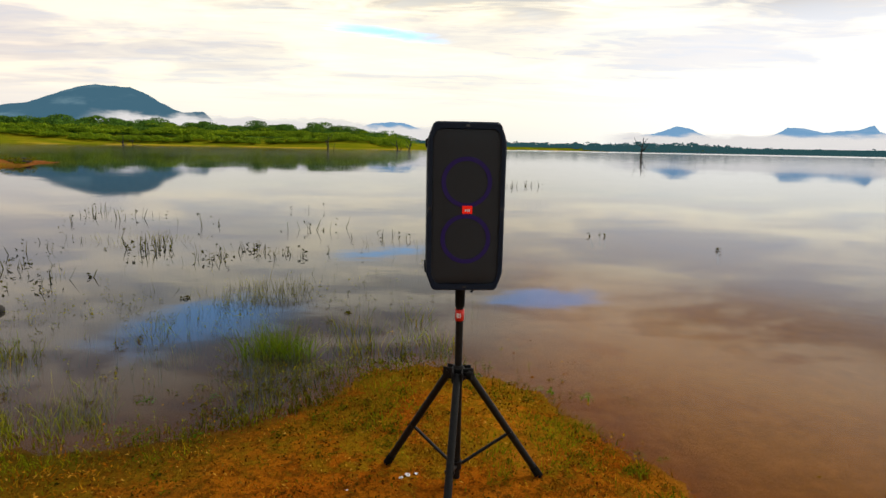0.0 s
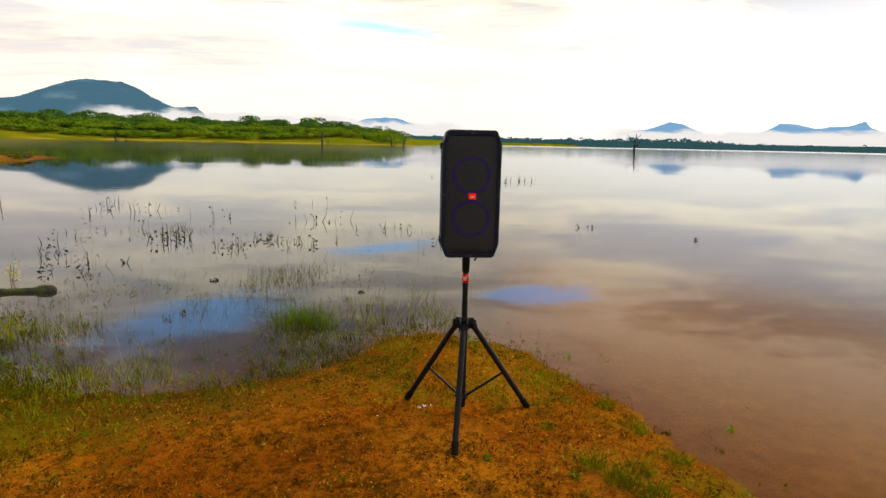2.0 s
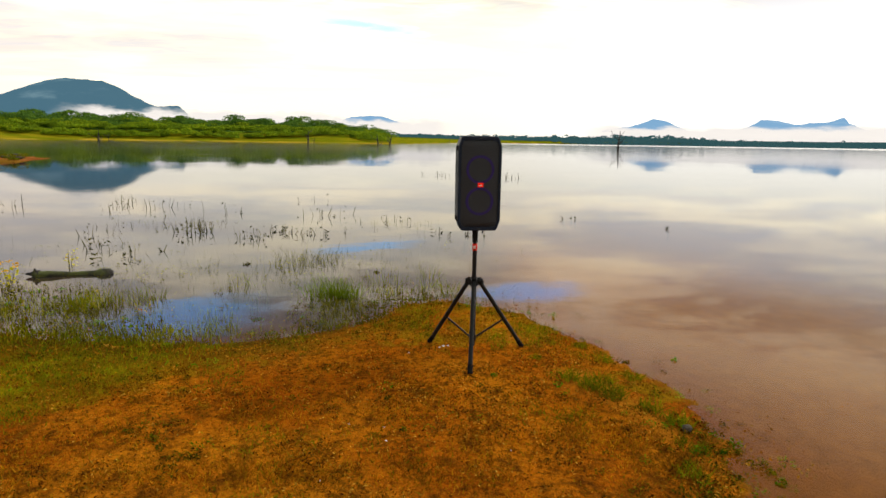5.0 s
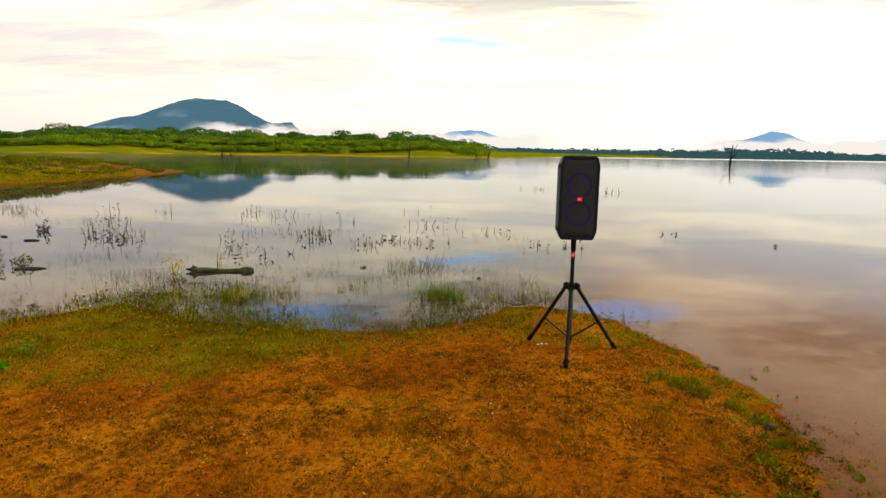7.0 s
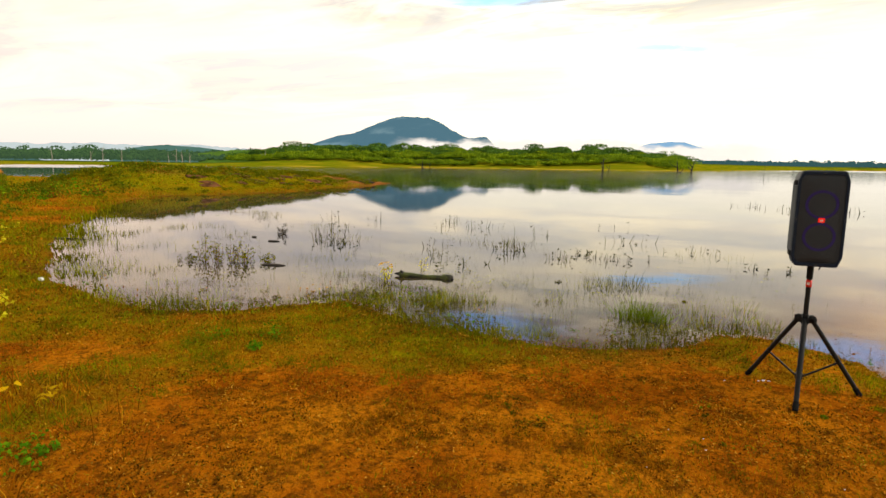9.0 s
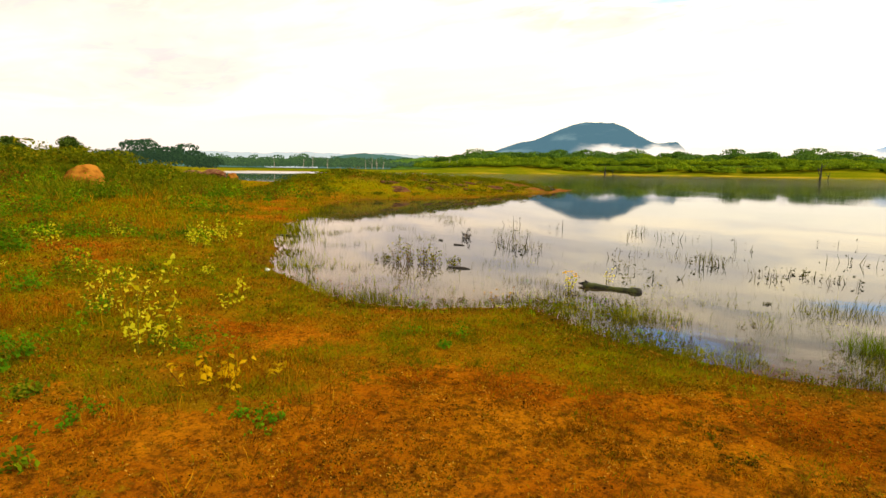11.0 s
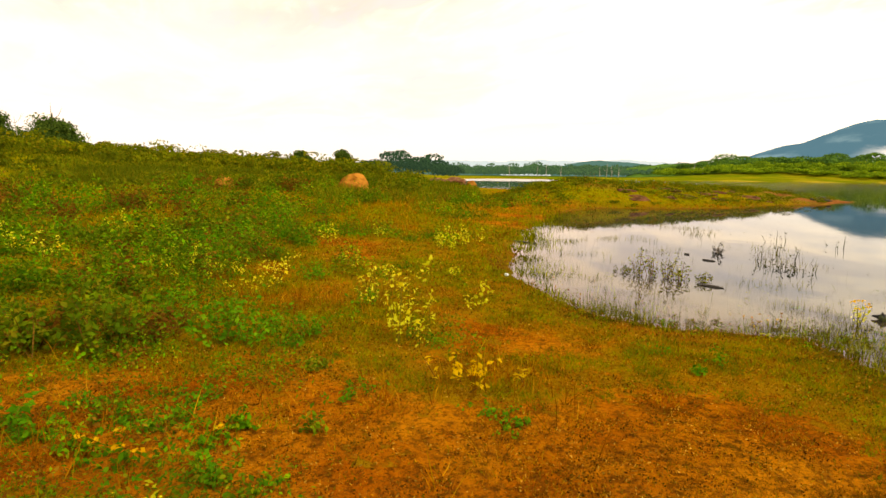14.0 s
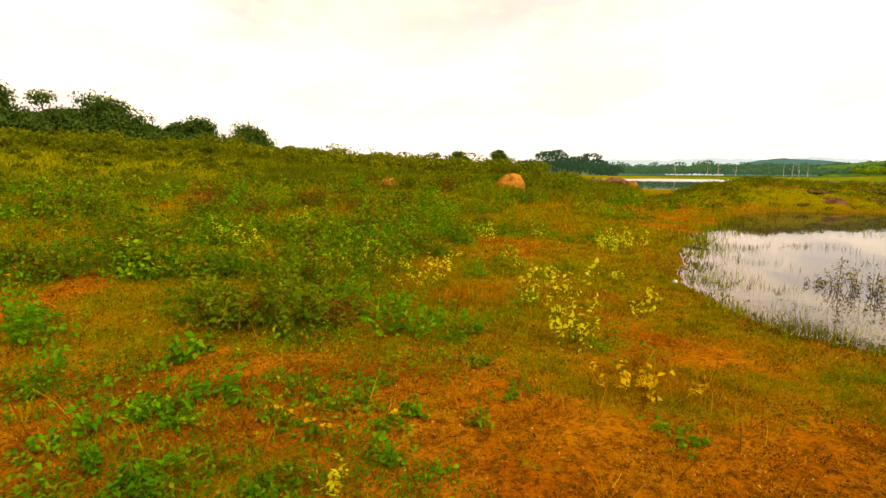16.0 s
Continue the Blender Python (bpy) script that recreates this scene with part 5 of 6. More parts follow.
def reed_bunch(x, y, h, w, n, seed, label, mat, lean=0.16, width=0.02):
    """Knobbly dark stems standing in water, each with a few stubby leaves."""
    g = np.random.default_rng(seed)
    z = min(height(x, y), WATER)
    root = tagged(new("reed_bunch"), label, "reeds", "reed bunches in the lake")
    root.location = (x, y, z)
    p = np.stack([g.normal(size=n) * w * 0.45, g.normal(size=n) * w * 0.30, np.zeros(n)], axis=1)
    d, L = up_dirs(g, n, lean), h * 0.58 * g.uniform(0.4, 1.0, n) + WATER - z
    v, f = ribbon(p, d, L, width, g, 0.18)
    tagged(part("stem", mesh_np("stem", v, f, mat), root), kind="stuff")
    k = np.repeat(np.arange(n), 7)
    q = p[k] + d[k] * (L[k] * g.uniform(0.5, 1.0, len(k)))[:, None] + g.normal(size=(len(k), 3)) * 0.012
    v, f = leaf_pieces(q, np.tile([0, 0, 1.0], (len(k), 1)), 0.06, g, 0.45)
    tagged(part("foliage", mesh_np("foliage", v, f, mat), root), kind="stuff")


for i, (x, y, h, w, n) in enumerate([
        (-4.42, 8.45, 0.50, 0.30, 14), (-4.6, 8.6, 0.38, 0.3, 6), (-4.9, 11.3, 0.62, 0.35, 6), (-6.7, 11.9, 0.45, 0.5, 9), (-7.3, 11.4, 0.42, 0.5, 7), (-7.8, 12.6, 0.42, 0.35, 8),
        (-8.1, 13.2, 0.4, 0.3, 6), (-11.3, 11.9, 0.55, 0.25, 4), (-10.1, 12.0, 0.60, 0.3, 4), (-9.1, 8.4, 0.50, 0.7, 10), (-8.4, 7.5, 0.42, 0.6, 14), (-7.8, 7.3, 0.36, 0.7, 16),
        (-5.9, 8.2, 0.45, 0.5, 7), (-6.3, 9.4, 0.42, 0.4, 4), (-2.4, 10.9, 0.42, 0.6, 8), (-1.3, 10.0, 0.36, 0.8, 8), (-2.9, 8.6, 0.26, 0.7, 16), (-2.2, 8.2, 0.26, 0.8, 14),
        (-3.3, 7.7, 0.24, 0.5, 12), (0.2, 8.4, 0.3, 0.8, 7), (2.65, 24.85, 0.50, 0.8, 12), (3.5, 25.0, 0.50, 0.9, 12), (1.6, 25.4, 0.45, 0.9, 10), (0.6, 26.3, 0.45, 0.9, 8),
        (3.1, 10.6, 0.16, 0.5, 3), (4.6, 9.3, 0.12, 0.2, 2), (-3.4, 14.0, 0.32, 0.4, 3), (-9.9, 9.4, 0.4, 0.5, 5), (-5.2, 6.9, 0.34, 0.5, 10), (-4.6, 6.4, 0.30, 0.5, 8)]):
    reed_bunch(x, y, h, w, n, 340 + i, "thin dark reed stems standing in still water", M["reed"], width=0.022 + 0.0022 * y)
for i, (x, y, h, w) in enumerate([(-8.60, 4.42, 0.60, 0.24), (-8.40, 4.50, 0.50, 0.24), (-8.15, 4.60, 0.56, 0.22), (-7.95, 4.72, 0.40, 0.24), (-8.9, 4.3, 0.20, 0.5), (-7.65, 4.90, 0.24, 0.4)]):
    herb("water_weed", "dark leafy weed clump standing in shallow water", "water weed", x, y, h * 0.9, w, 10, 13, 0.055, (BROWN, M["sprig"]), 380 + i, group="dark water weeds", base=WATER - 0.04, lean=0.14, slim=0.35)
herb("water_weed", "dark withered weed bunch rising from the lake", "water weed", -10.25, 8.1, 0.34, 0.34, 6, 12, 0.075, (BROWN, M["dead_bark"]), 388, base=WATER - 0.04, lean=0.3, slim=0.5)
herb("yellow_flowers", "small plant with bright yellow flowers in water", "flowers", -4.98, 4.55, 0.34, 0.16, 6, 6, 0.05, YL, 389, flowers=6, base=WATER - 0.03, lean=0.12)
herb("yellow_weed", "small yellow-green weed standing beside a log", "weed", -4.95, 5.6, 0.28, 0.16, 5, 6, 0.04, YL, 390, base=WATER - 0.03, lean=0.12)


def build_log():
    root = tagged(new("log"), "half-sunk mossy log floating in shallow water", "log")
    root.location = (-4.98, 4.97, WATER)
    bm = bmesh.new()
    n, m = 26, 14
    L = Vector((0.80, 0.20, 0)).length
    rings = []
    for i in range(n):
        t = i / (n - 1)
        r = 0.040 + 0.008 * math.sin(t * 9) + (0.018 if t > 0.82 else 0) + (0.02 * (0.1 - t) / 0.1 if t < 0.1 else 0)
        rings.append([(t * L, math.cos(a) * r * (1 + 0.12 * noise.noise((t * 8, math.cos(a) * 2, math.sin(a) * 2))),
                       0.012 + 0.02 * (0.5 - t) + math.sin(a) * r * 0.9 * (1 + 0.12 * noise.noise((t * 7, math.cos(a), 3 + math.sin(a))))) for a in [k * math.tau / m for k in range(m)]])
    loft(bm, rings)
    turn = pose(0, 0, 0, 0, 0, math.degrees(math.atan2(0.20, 0.80)))
    part("log_trunk", bm_mesh("log_trunk", bm, M["log"], True), root, m=turn)
    bm = bmesh.new()
    rod(bm, (0.06, 0, 0.03), (-0.085, 0.01, 0.035), 0.050, 0.010, 10)
    rod(bm, (0.05, -0.01, 0.03), (0.02, -0.02, 0.10), 0.030, 0.008, 8)
    part("broken_end", bm_mesh("broken_end", bm, M["log_end"], True), root, "black rotten pointed end", turn)
    bm = bmesh.new()
    rod(bm, (L - 0.20, 0, 0.0), (L - 0.02, 0, 0.004), 0.044, 0.050, 12)
    rod(bm, (L - 0.03, 0, 0.004), (L + 0.02, 0, 0.004), 0.050, 0.040, 12)
    part("sawn_end", bm_mesh("sawn_end", bm, M["log_end"], True), root, "black wet end", turn)


build_log()
for x, y, sx, a in ((-9.42, 6.95, 0.30, 0.3), (-10.3, 7.25, 0.18, 0.1), (-13.4, 4.9, 0.9, 0.35), (-7.3, 4.7, 0.45, 0.3)):
    ob = tagged(new("driftwood", rock_mesh((sx, 0.06, 0.045), sx * 9, M["dead_bark"])), "dark piece of driftwood lying in the water", "driftwood")
    ob.location, ob.rotation_euler = (x, y, WATER + 0.012), (0, 0, a)
for i, (x, y, s) in enumerate([(-9.2, 2.05, 0.10), (-0.18, 2.44, 0.05), (-0.15, 2.46, 0.06), (-0.11, 2.47, 0.05), (-0.42, 2.35, 0.025), (-0.72, 1.16, 0.02), (-0.52, 1.12, 0.02), (-0.50, 0.97, 0.025), (0.16, 0.92, 0.02), (-0.78, 0.6, 0.02)]):
    s = s * (1.0 if i == 0 else 0.55)
    ob = tagged(new("litter_scrap", rock_mesh((s, s * 0.8, s * (0.8 if i == 0 else 0.2)), 90 + i, M["pebble"], 0.1, 2)), "small white scrap lying on the turf", "litter", "white scraps")
    ob.location, ob.rotation_euler = (x, y, height(x, y) + s * 0.15), (0, 0, i)

# ---- turf, weeds and reeds too many to count ----


def scatter(n, r0, r1, seed, az0=-50, az1=150, c=(-0.5, -0.9)):
    g = np.random.default_rng(seed)
    a, r = np.radians(g.uniform(az0, az1, n)), np.exp(g.uniform(math.log(r0), math.log(r1), n))
    x, y = c[0] - np.sin(a) * r, c[1] + np.cos(a) * r
    return g, x, y, r


def blades(p, d, L, w, g):
    """Short blades of one triangle each."""
    n = len(p)
    a = g.uniform(0, 6.283, n)
    side = np.stack([np.cos(a), np.sin(a), np.zeros(n)], axis=1) * (w / 2)[:, None]
    v = np.stack([p - side, p + side, p + d * L[:, None]], axis=1).reshape(-1, 3)
    return v, np.arange(n * 3).reshape(-1, 3)


def bare(x, y):
    """Trodden soil where little grows."""
    return 1 - 0.75 * np.exp(-(((x + 0.8) / 1.5) ** 2 + ((y - 0.2) / 0.9) ** 2))


def turf(name, label, mat, n, seed, chance, h, w, r1=45.0, lean=0.5):
    g, x, y, r = scatter(n, 0.9, r1, seed)
    z, d, cover, wet, far, rock_ = land(x, y)
    clump = vnoise(x, y, 3.0, 3, seed)
    keep = (g.random(n) < chance(cover, clump, d) * (1 - 0.9 * sand_path(x, y)) * (1 - 0.6 * sstep(1.1, 0.5, d) * sstep(8, 6, r) * sstep(-0.4, -1.2, x)) * np.clip(0.25 + 1.5 * d + 1.2 * (clump - 0.5), 0.05, 1) * (bare(x, y) if mat is M["green_blade"] else 1) * np.clip((r / 2.3) ** 2, 0, 1)) & (d > -0.02) & (rock_ < 0.5)
    x, y, z, r, cl = x[keep], y[keep], z[keep], r[keep], clump[keep]
    s = np.maximum(1, r / 3.2) ** 0.85
    p = np.stack([x, y, z - 0.004], axis=1)
    v, f = blades(p, up_dirs(g, len(x), lean), h * s ** 0.6 * g.uniform(0.4, 1.3, len(x)) * (0.5 + cl), w * s, g)
    tagged(new(name, mesh_np(name, v, f, mat)), label, "grass", kind="stuff")


turf("dry_turf", "short dry ochre and brown turf on red soil", M["dry_blade"], 980000, 401, lambda c, k, d: np.clip(1.6 * (k - 0.32) + 0.35 * c, 0.08, 1.0), 0.030, 0.0075, lean=1.1)
turf("green_turf", "short green and olive grass", M["green_blade"], 760000, 402, lambda c, k, d: np.clip(2.2 * (c - 0.30) + 2.8 * (k - 0.49), 0.01, 1.0), 0.040, 0.0065, lean=0.8)


def ground_leaves(name, label, mat, n, seed, chance, leaf, h, r1, cat, fine=0.9):
    """Low leafy ground cover."""
    g, x, y, r = scatter(n, 0.45, r1, seed)
    z, d, cover, wet, far, rock_ = land(x, y)
    clump = vnoise(x, y, fine, 4, seed)
    keep = (g.random(n) < chance(cover, clump, d) * (0.4 + 0.6 * bare(x, y)) * np.clip((r / 2.3) ** 2, 0, 1)) & (d > 0.03) & (rock_ < 0.6)
    x, y, z, r, cl = x[keep], y[keep], z[keep], r[keep], clump[keep]
    s = np.maximum(1, r / 4.0) ** 0.8
    p = np.stack([x, y, z + h * s ** 0.7 * g.uniform(0.05, 1.0, len(x)) * np.clip(3.2 * (cl - 0.38), 0.15, 1.4)], axis=1)
    v, f = leaf_pieces(p, g.normal(size=(len(x), 3)) * 0.6 + np.array([0, 0, 0.8]), leaf * s, g, 0.45)
    tagged(new(name, mesh_np(name, v, f, mat)), label, cat, kind="stuff")


ground_leaves("weed_cover", "low green leafy weeds covering the ground", M["weed_leaf"], 90000, 411, lambda c, k, d: np.clip(1.6 * (c - 0.45) + 3.0 * (k - 0.54), 0, 1) * sstep(0.3, 2.2, d), 0.022, 0.12, 60.0, "weeds")
ground_leaves("dry_leaves", "brown dead leaves and stalks on the ground", M["litter_leaf"], 330000, 412, lambda c, k, d: np.clip(0.46 + 0.25 * c + 3.0 * (k - 0.5), 0.04, 1), 0.019, 0.028, 16.0, "dead leaves", 4.5)


def clump_leaves(g, x, y, z, R, h, k, leaf, slim):
    """One leafy clump: k leaves in a low dome."""
    a, q = g.uniform(0, 6.283, k), np.sqrt(g.random(k))
    p = np.stack([x + np.cos(a) * q * R, y + np.sin(a) * q * R, z + h * g.uniform(0.10, 1.0, k) * (1.05 - 0.7 * q * q)], axis=1)
    return leaf_pieces(p, np.stack([np.cos(a) * q * 0.7, np.sin(a) * q * 0.7, np.ones(k)], axis=1), leaf, g, slim)


def weed_clumps():
    """Knee-high leafy weeds that cover the ground away from the water, and dry stalks among them."""
    g, x, y, r = scatter(21000, 2.2, 40, 440, 40, 150, (-0.7, -2.6))
    z, d, cover, wet, far, rock_ = land(x, y)
    az = np.degrees(np.arctan2(-(x + 0.7), y + 2.6))
    patch = vnoise(x, y, 0.55, 4, 6.6)
    inland = sstep(0.8, 3.0, d) * sstep(-2.3, -4.2, x + 0.35 * (y + 1.5))
    lush = sstep(76, 92, az) * sstep(4.6, 6.5, r)
    chance = np.clip(0.01 + 7.0 * (patch - 0.54 + 0.06 * lush) + 0.5 * (cover - 0.5) - 1.5 * soil_spots(x, y), 0, 0.95) * (0.16 + 0.84 * sstep(4.0, 7.0, r)) * sstep(38, 32, r)
    keep = (g.random(len(x)) < inland * chance) & (np.hypot(x + 36.7, y - 6.0) > 2.6)
    x, y, z, r, lu = x[keep], y[keep], z[keep], r[keep], lush[keep]
    tall = vnoise(x, y, 1.7, 2, 3.3)
    groups = {"weed_leaf": [], "dark_leaf": [], "scrub_leaf": [], "rust_leaf": []}
    for i in range(len(x)):
        s = max(0.6, r[i] / 7.5) ** 0.75
        R, h = g.uniform(0.09, 0.28) * s, g.uniform(0.09, 0.40) * s ** 0.7 * (0.35 + 1.6 * tall[i]) * (1 + 0.45 * lu[i])
        kind = g.choice(["weed_leaf", "weed_leaf", "weed_leaf", "weed_leaf", "weed_leaf", "dark_leaf", "dark_leaf", "dark_leaf", "scrub_leaf", "scrub_leaf", "rust_leaf"])
        groups[kind].append(clump_leaves(g, x[i], y[i], z[i], R, h, 46, g.choice([0.028, 0.040, 0.052]) * s * (1 + 0.3 * lu[i]), g.choice([0.35, 0.5, 0.62])))
    for kind, label in (("weed_leaf", "bed of knee-high green leafy weeds"), ("dark_leaf", "dark green leafy weeds in dense patches"), ("scrub_leaf", "olive-brown weeds in rough patches"), ("rust_leaf", "withered red-brown weeds among the green")):
        v, f = gather(groups[kind])
        tagged(new("weed_bed", mesh_np("weed_bed", v, f, M[kind])), label, "weeds", kind="stuff")
    g, x, y, r = scatter(16000, 2.2, 42, 441, 40, 150, (-0.7, -2.6))
    z, d, *_ = land(x, y)
    patch = vnoise(x, y, 0.6, 4, 1.6)
    keep = g.random(len(x)) < sstep(0.8, 3.0, d) * sstep(-2.3, -4.2, x + 0.35 * (y + 1.5)) * np.clip(3.0 * (patch - 0.5), 0, 0.8) * (0.35 + 0.65 * sstep(4.5, 8, r))
    x, y, z, r = np.repeat(x[keep], 6), np.repeat(y[keep], 6), np.repeat(z[keep], 6), np.repeat(r[keep], 6)
    s = np.maximum(1, r / 6) ** 0.8
    p = np.stack([x + g.normal(size=len(x)) * 0.05 * s, y + g.normal(size=len(x)) * 0.05 * s, z], axis=1)
    v, f = ribbon(p, up_dirs(g, len(x), 0.35), g.uniform(0.08, 0.30, len(x)) * s ** 0.5, 0.006 * s, g, 0.4)
    tagged(new("dry_stalks", mesh_np("dry_stalks", v, f, M["dry_blade"])), "dry brown stalks among the weeds", "grass", kind="stuff")


weed_clumps()


def bank_clumps():
    """Small ragged weeds along the waterline of the near shore, on the mud and just out in the water; low patches on the soil."""
    g, x, y, r = scatter(34000, 1.6, 9, 445, -75, 85)
    z, d, *_ = land(x, y)
    k = vnoise(x, y, 1.5, 4, 5.5)
    east = x > -0.2
    band = np.where(east, np.exp(-np.abs(d - 0.12) / 0.16), np.exp(-np.abs(d - 0.05) / np.where(d > 0, 0.35, 0.55)))
    keep = g.random(len(x)) < band * np.clip(0.35 + 2.2 * (k - 0.5), 0.05, 0.85)
    soil = (d > 0.25) & (k > 0.56) & (g.random(len(x)) < np.where(x < -1.0, 0.08, 0.035))
    keep |= soil
    out = {"bank_leaf": [], "weed_leaf": []}
    for a, b, c, q, e, ss in zip(x[keep], y[keep], z[keep], r[keep], east[keep], soil[keep]):
        s = max(1.0, q / 4.0) ** 0.7
        kind = "weed_leaf" if g.random() < (0.30 if e else 0.15) else "bank_leaf"
        out[kind].append(clump_leaves(g, a, b, max(c, WATER), g.uniform(0.02, 0.07) * s, g.uniform(0.012, 0.055 if not ss else 0.03) * s, 22, g.choice([0.010, 0.015, 0.02]) * s, g.choice([0.25, 0.4, 0.55])))
    for kind, label in (("bank_leaf", "small olive-brown weeds along the muddy waterline"), ("weed_leaf", "small green weeds along the muddy waterline")):
        v, f = gather(out[kind])
        tagged(new("bank_weeds", mesh_np("bank_weeds", v, f, M[kind])), label, "weeds", kind="stuff")


bank_clumps()


def crest_scrub():
    """Low scrub along the rise and on the spit."""
    g = np.random.default_rng(420)
    out = []
    for i in range(560):
        az, r = g.uniform(70, 128), math.sqrt(g.uniform(36 ** 2, 94 ** 2))
        x, y, z = at_azimuth(az, r)
        if (73 < az < 79.5 and r < 47) or (86 < az < 91 and r < 49):
            continue
        h = g.uniform(0.5, 1.5) * (0.65 + 0.55 * (r > 62))
        out.append(crown_leaves((x, y, z + h * 0.30), (h * 1.7, h * 1.7, h * 1.0), 115, 0.27, 5, 5000 + i))
    for i in range(150):                              # taller bushes that break the skyline
        az, r = g.uniform(70, 126), g.uniform(62, 84)
        x, y, z = at_azimuth(az, r)
        h = g.uniform(0.8, 1.9) * (0.6 + 0.8 * float(vnoise(np.array([az]), np.array([0.0]), 0.35, 2, 4.0)[0]))
        out.append(crown_leaves((x, y, z + h * 0.32), (h * 1.7, h * 1.7, h * 1.0), 330, 0.34, 9, 5600 + i))
    for i in range(520):
        t, o = g.uniform(-0.25, 1.15), g.normal(size=2) * 2.3
        x, y = -31.0 + o[0], 18.5 + 16.0 * t + o[1]
        if land(np.array([x]), np.array([y]))[1][0] < 0.5:
            continue
        h = g.uniform(0.15, 0.45)
        out.append(crown_leaves((x, y, height(x, y) + h * 0.25), (h * 2.2, h * 2.2, h * 0.8), 60, 0.12, 4, 6000 + i))
    v, f = gather(out)
    tagged(new("scrub", mesh_np("scrub", v, f, M["scrub_leaf"])), "rough olive scrub on the rise and the spit", "scrub", kind="stuff")
    n = 330000
    az, r = g.uniform(64, 128, n), np.sqrt(g.uniform(20 ** 2, 92 ** 2, n))
    x, y = -0.68 - np.sin(np.radians(az)) * r, -2.65 + np.cos(np.radians(az)) * r
    z, d, *_ = land(x, y)
    k = vnoise(x, y, 0.10, 4, 2.2)
    keep = (d > 2) & (g.random(n) < np.clip(3.5 * (k - 0.40), 0.10, 1) * np.where(az > 80, sstep(38, 44, r), sstep(20, 38, r))) & (np.hypot(x + 36.7, y - 6.0) > 3.0)
    x, y, z, r, k = x[keep], y[keep], z[keep], r[keep], k[keep]
    v, f = blades(np.stack([x, y, z], axis=1), up_dirs(g, len(x), 0.55), g.uniform(0.30, 1.1, len(x)) * (0.5 + 1.2 * (k - 0.3)), 0.05 + 0.0012 * r, g)
    tagged(new("tall_grass", mesh_np("tall_grass", v, f, M["scrub_leaf"])), "tall rough olive grass on the rise", "grass", kind="stuff")


crest_scrub()


def shallows():
    """Sparse thin stems all through the shallows, denser near the shore."""
    g, x, y, r = scatter(160000, 1.5, 24, 430, -20, 100)
    z, d, *_ = land(x, y)
    k = vnoise(x, y, 0.8, 3, 7.7)
    side = sstep(0.0, -1.2, x)
    keep = (d < 0.0) & (d > -6.5) & (g.random(len(x)) < side * np.clip(0.45 * np.exp(d / 0.9) + 1.8 * (k - 0.60), 0.003, 0.8))
    x, y, z, r, d = (np.repeat(q[keep], 3) for q in (x, y, z, r, d))
    x, y = x + g.normal(size=len(x)) * 0.018, y + g.normal(size=len(x)) * 0.018
    L = np.maximum(WATER - z, 0) + g.uniform(0.02, 0.11, len(x)) * np.clip(0.6 - d * 0.25, 0.6, 1.4)
    v, f = ribbon(np.stack([x, y, z], axis=1), up_dirs(g, len(x), 0.16), L, 0.007 * np.maximum(1, r / 4.5), g, 0.3)
    tagged(new("water_grass", mesh_np("water_grass", v, f, M["stem_blade"])), "thin sparse grass stems in the shallows", "water grass", kind="stuff")
    g, x, y, r = scatter(12000, 1.5, 9, 431, -60, 80)
    z, d, *_ = land(x, y)
    k = vnoise(x, y, 1.6, 3, 2.7)
    keep = (d < 0.05) & (d > -1.1) & (g.random(len(x)) < np.clip(0.8 * np.exp(d / 0.35) + 2.2 * (k - 0.58), 0, 0.9))
    x, y, z, r = x[keep], y[keep], z[keep], r[keep]
    p = np.stack([x, y, np.maximum(z, WATER) + g.uniform(0.0, 0.05, len(x))], axis=1)
    v, f = leaf_pieces(p, np.tile([0, 0, 1.0], (len(x), 1)), 0.022 * np.maximum(1, r / 4), g, 0.5)
    tagged(new("shore_weed", mesh_np("shore_weed", v, f, M["dry_blade"])), "small brown weeds along the waterline", "water weed", kind="stuff")


shallows()


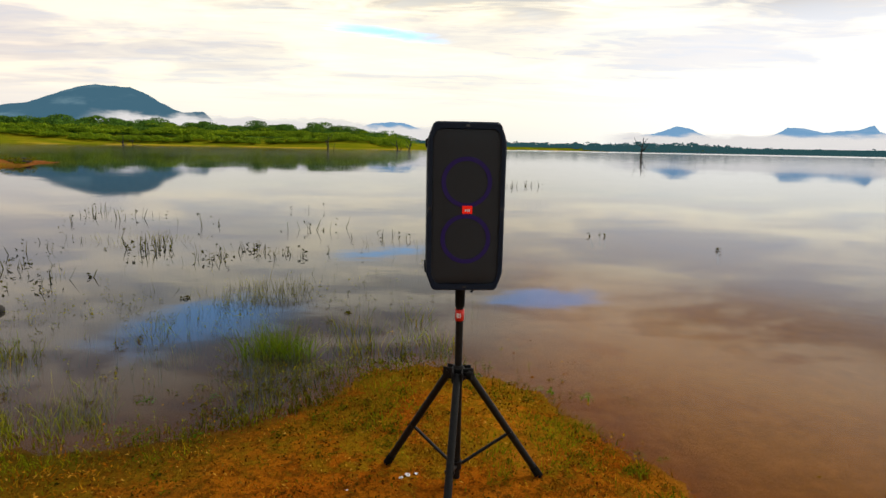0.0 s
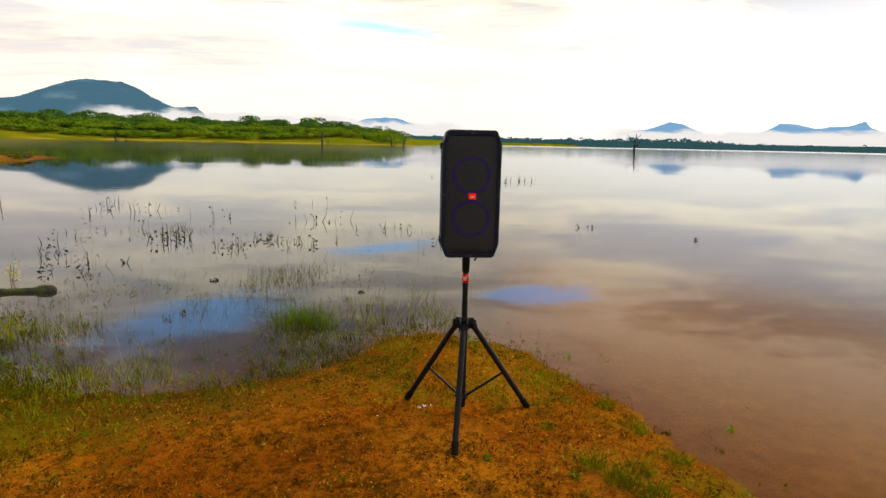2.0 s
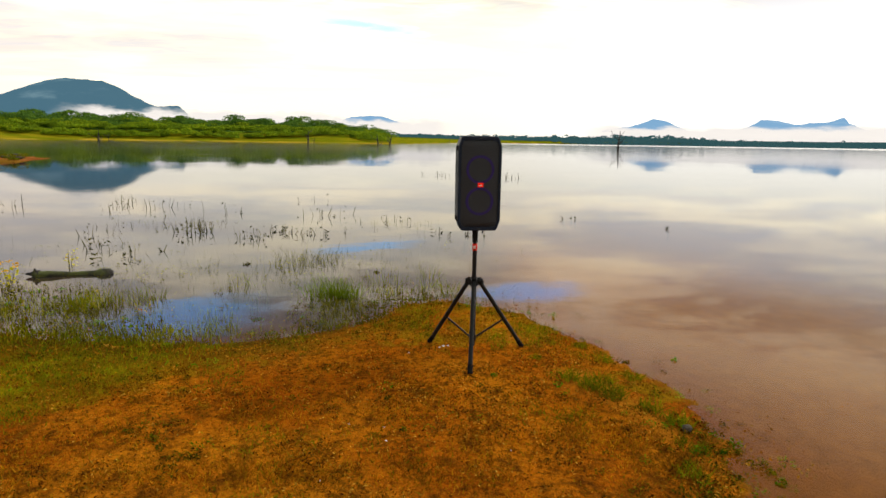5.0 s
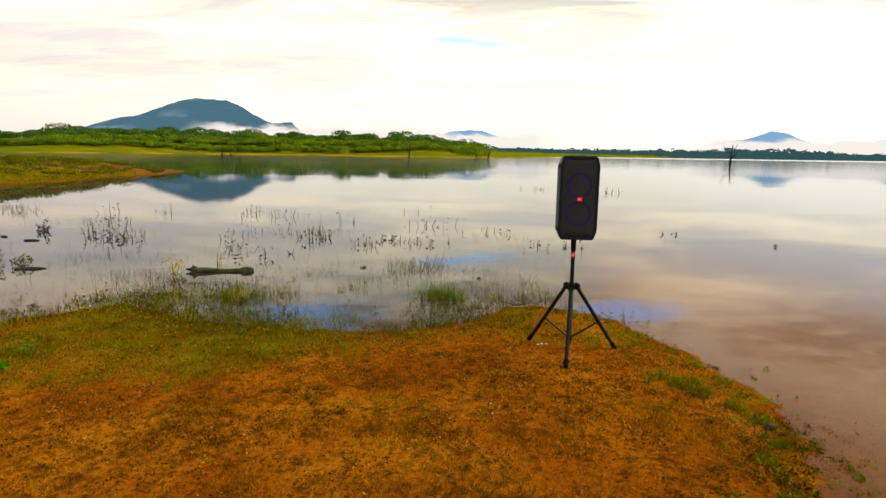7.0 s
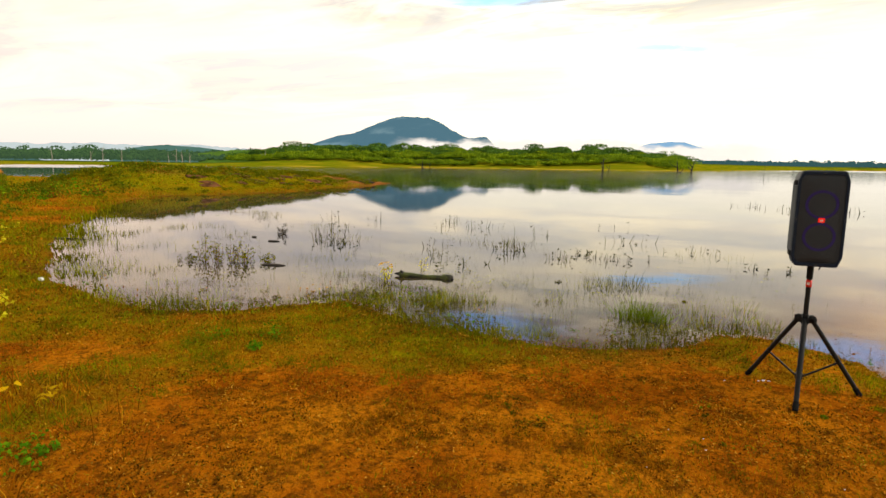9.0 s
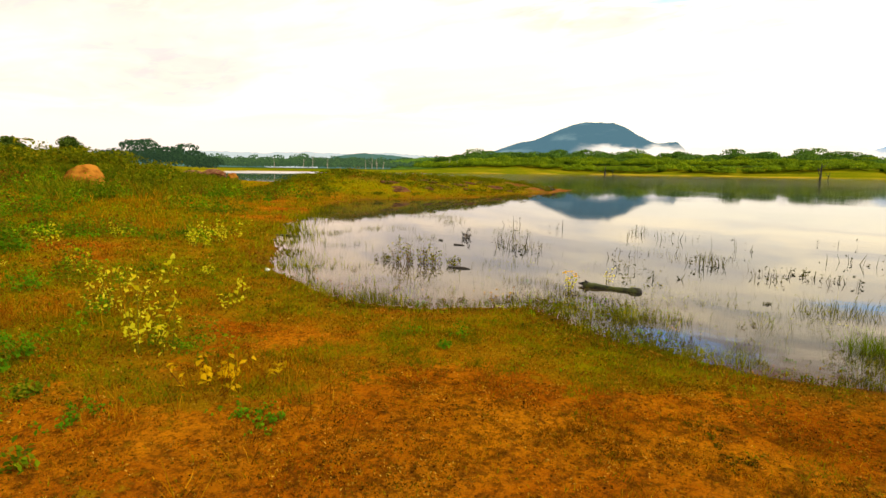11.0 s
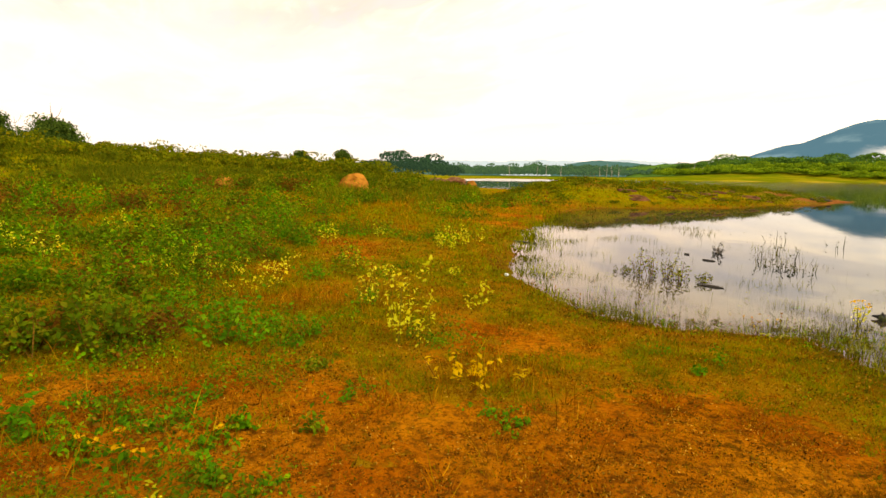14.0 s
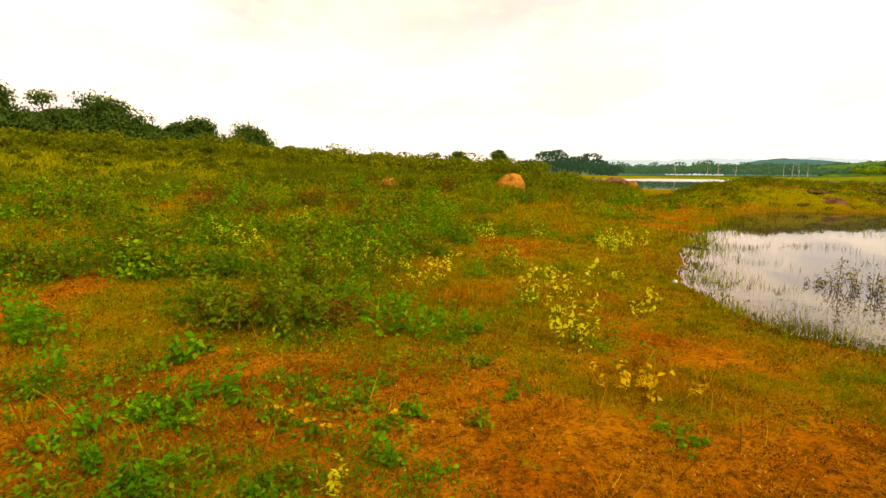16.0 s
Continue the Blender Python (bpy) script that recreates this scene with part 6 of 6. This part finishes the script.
def shore_grass():
    """Grass that stands along the waterline of the bay."""
    g, x, y, r = scatter(240000, 2.5, 26, 460, 20, 95)
    z, d, *_ = land(x, y)
    k = vnoise(x, y, 1.4, 3, 8.1)
    keep = (np.abs(d + 0.25) < 0.85) & (x < -1.4) & (g.random(len(x)) < np.clip(0.30 + 2.4 * (k - 0.50), 0.03, 0.8) * np.exp(-np.abs(d + 0.22) / 0.42))
    x, y, z, r = x[keep], y[keep], z[keep], r[keep]
    L = np.maximum(WATER - z, 0) + g.uniform(0.03, 0.13, len(x)) * np.maximum(0.45, np.minimum(r / 7, (r / 8) ** 0.6))
    v, f = ribbon(np.stack([x, y, z], axis=1), up_dirs(g, len(x), 0.22), L, 0.006 * np.maximum(1, r / 5), g, 0.35)
    tagged(new("shore_grass", mesh_np("shore_grass", v, f, M["shore_blade"])), "olive grass standing along the waterline", "grass", kind="stuff")


shore_grass()


def sprigs():
    """Little leafy sprigs that stand in the shallows near the shore."""
    g, x, y, r = scatter(60000, 1.5, 11, 450, -15, 85)
    z, d, *_ = land(x, y)
    k = vnoise(x, y, 1.1, 3, 4.4)
    side = sstep(1.0, -0.3, x) + 0.12
    keep = (d < 0.12) & (g.random(len(x)) < side * np.clip(0.22 * np.exp(-np.abs(d) / 0.6) + 1.0 * (k - 0.50), 0.02, 0.6) * sstep(-4.5, -2.0, d))
    x, y, z = x[keep], y[keep], z[keep]
    n = 6
    L = np.maximum(WATER - z, 0) + g.uniform(0.015, 0.085, len(x))
    q = np.repeat(np.arange(len(x)), n)
    t = np.clip(1 - np.abs(g.normal(size=len(q))) * 0.028 / L[q], 0.2, 1)
    p = np.stack([x[q] + g.normal(size=len(q)) * 0.010, y[q] + g.normal(size=len(q)) * 0.010, z[q] + L[q] * t], axis=1)
    lists = [leaf_pieces(p, np.tile([0, -0.5, 1.0], (len(q), 1)), 0.016, g, 0.45)]
    lists.append(ribbon(np.stack([x, y, z], axis=1), up_dirs(g, len(x), 0.1), L, 0.004, g, 0.15))
    v, f = gather(lists)
    tagged(new("shore_sprigs", mesh_np("shore_sprigs", v, f, M["sprig"])), "small yellow-green sprigs standing in the shallows", "water weed", kind="stuff")


sprigs()
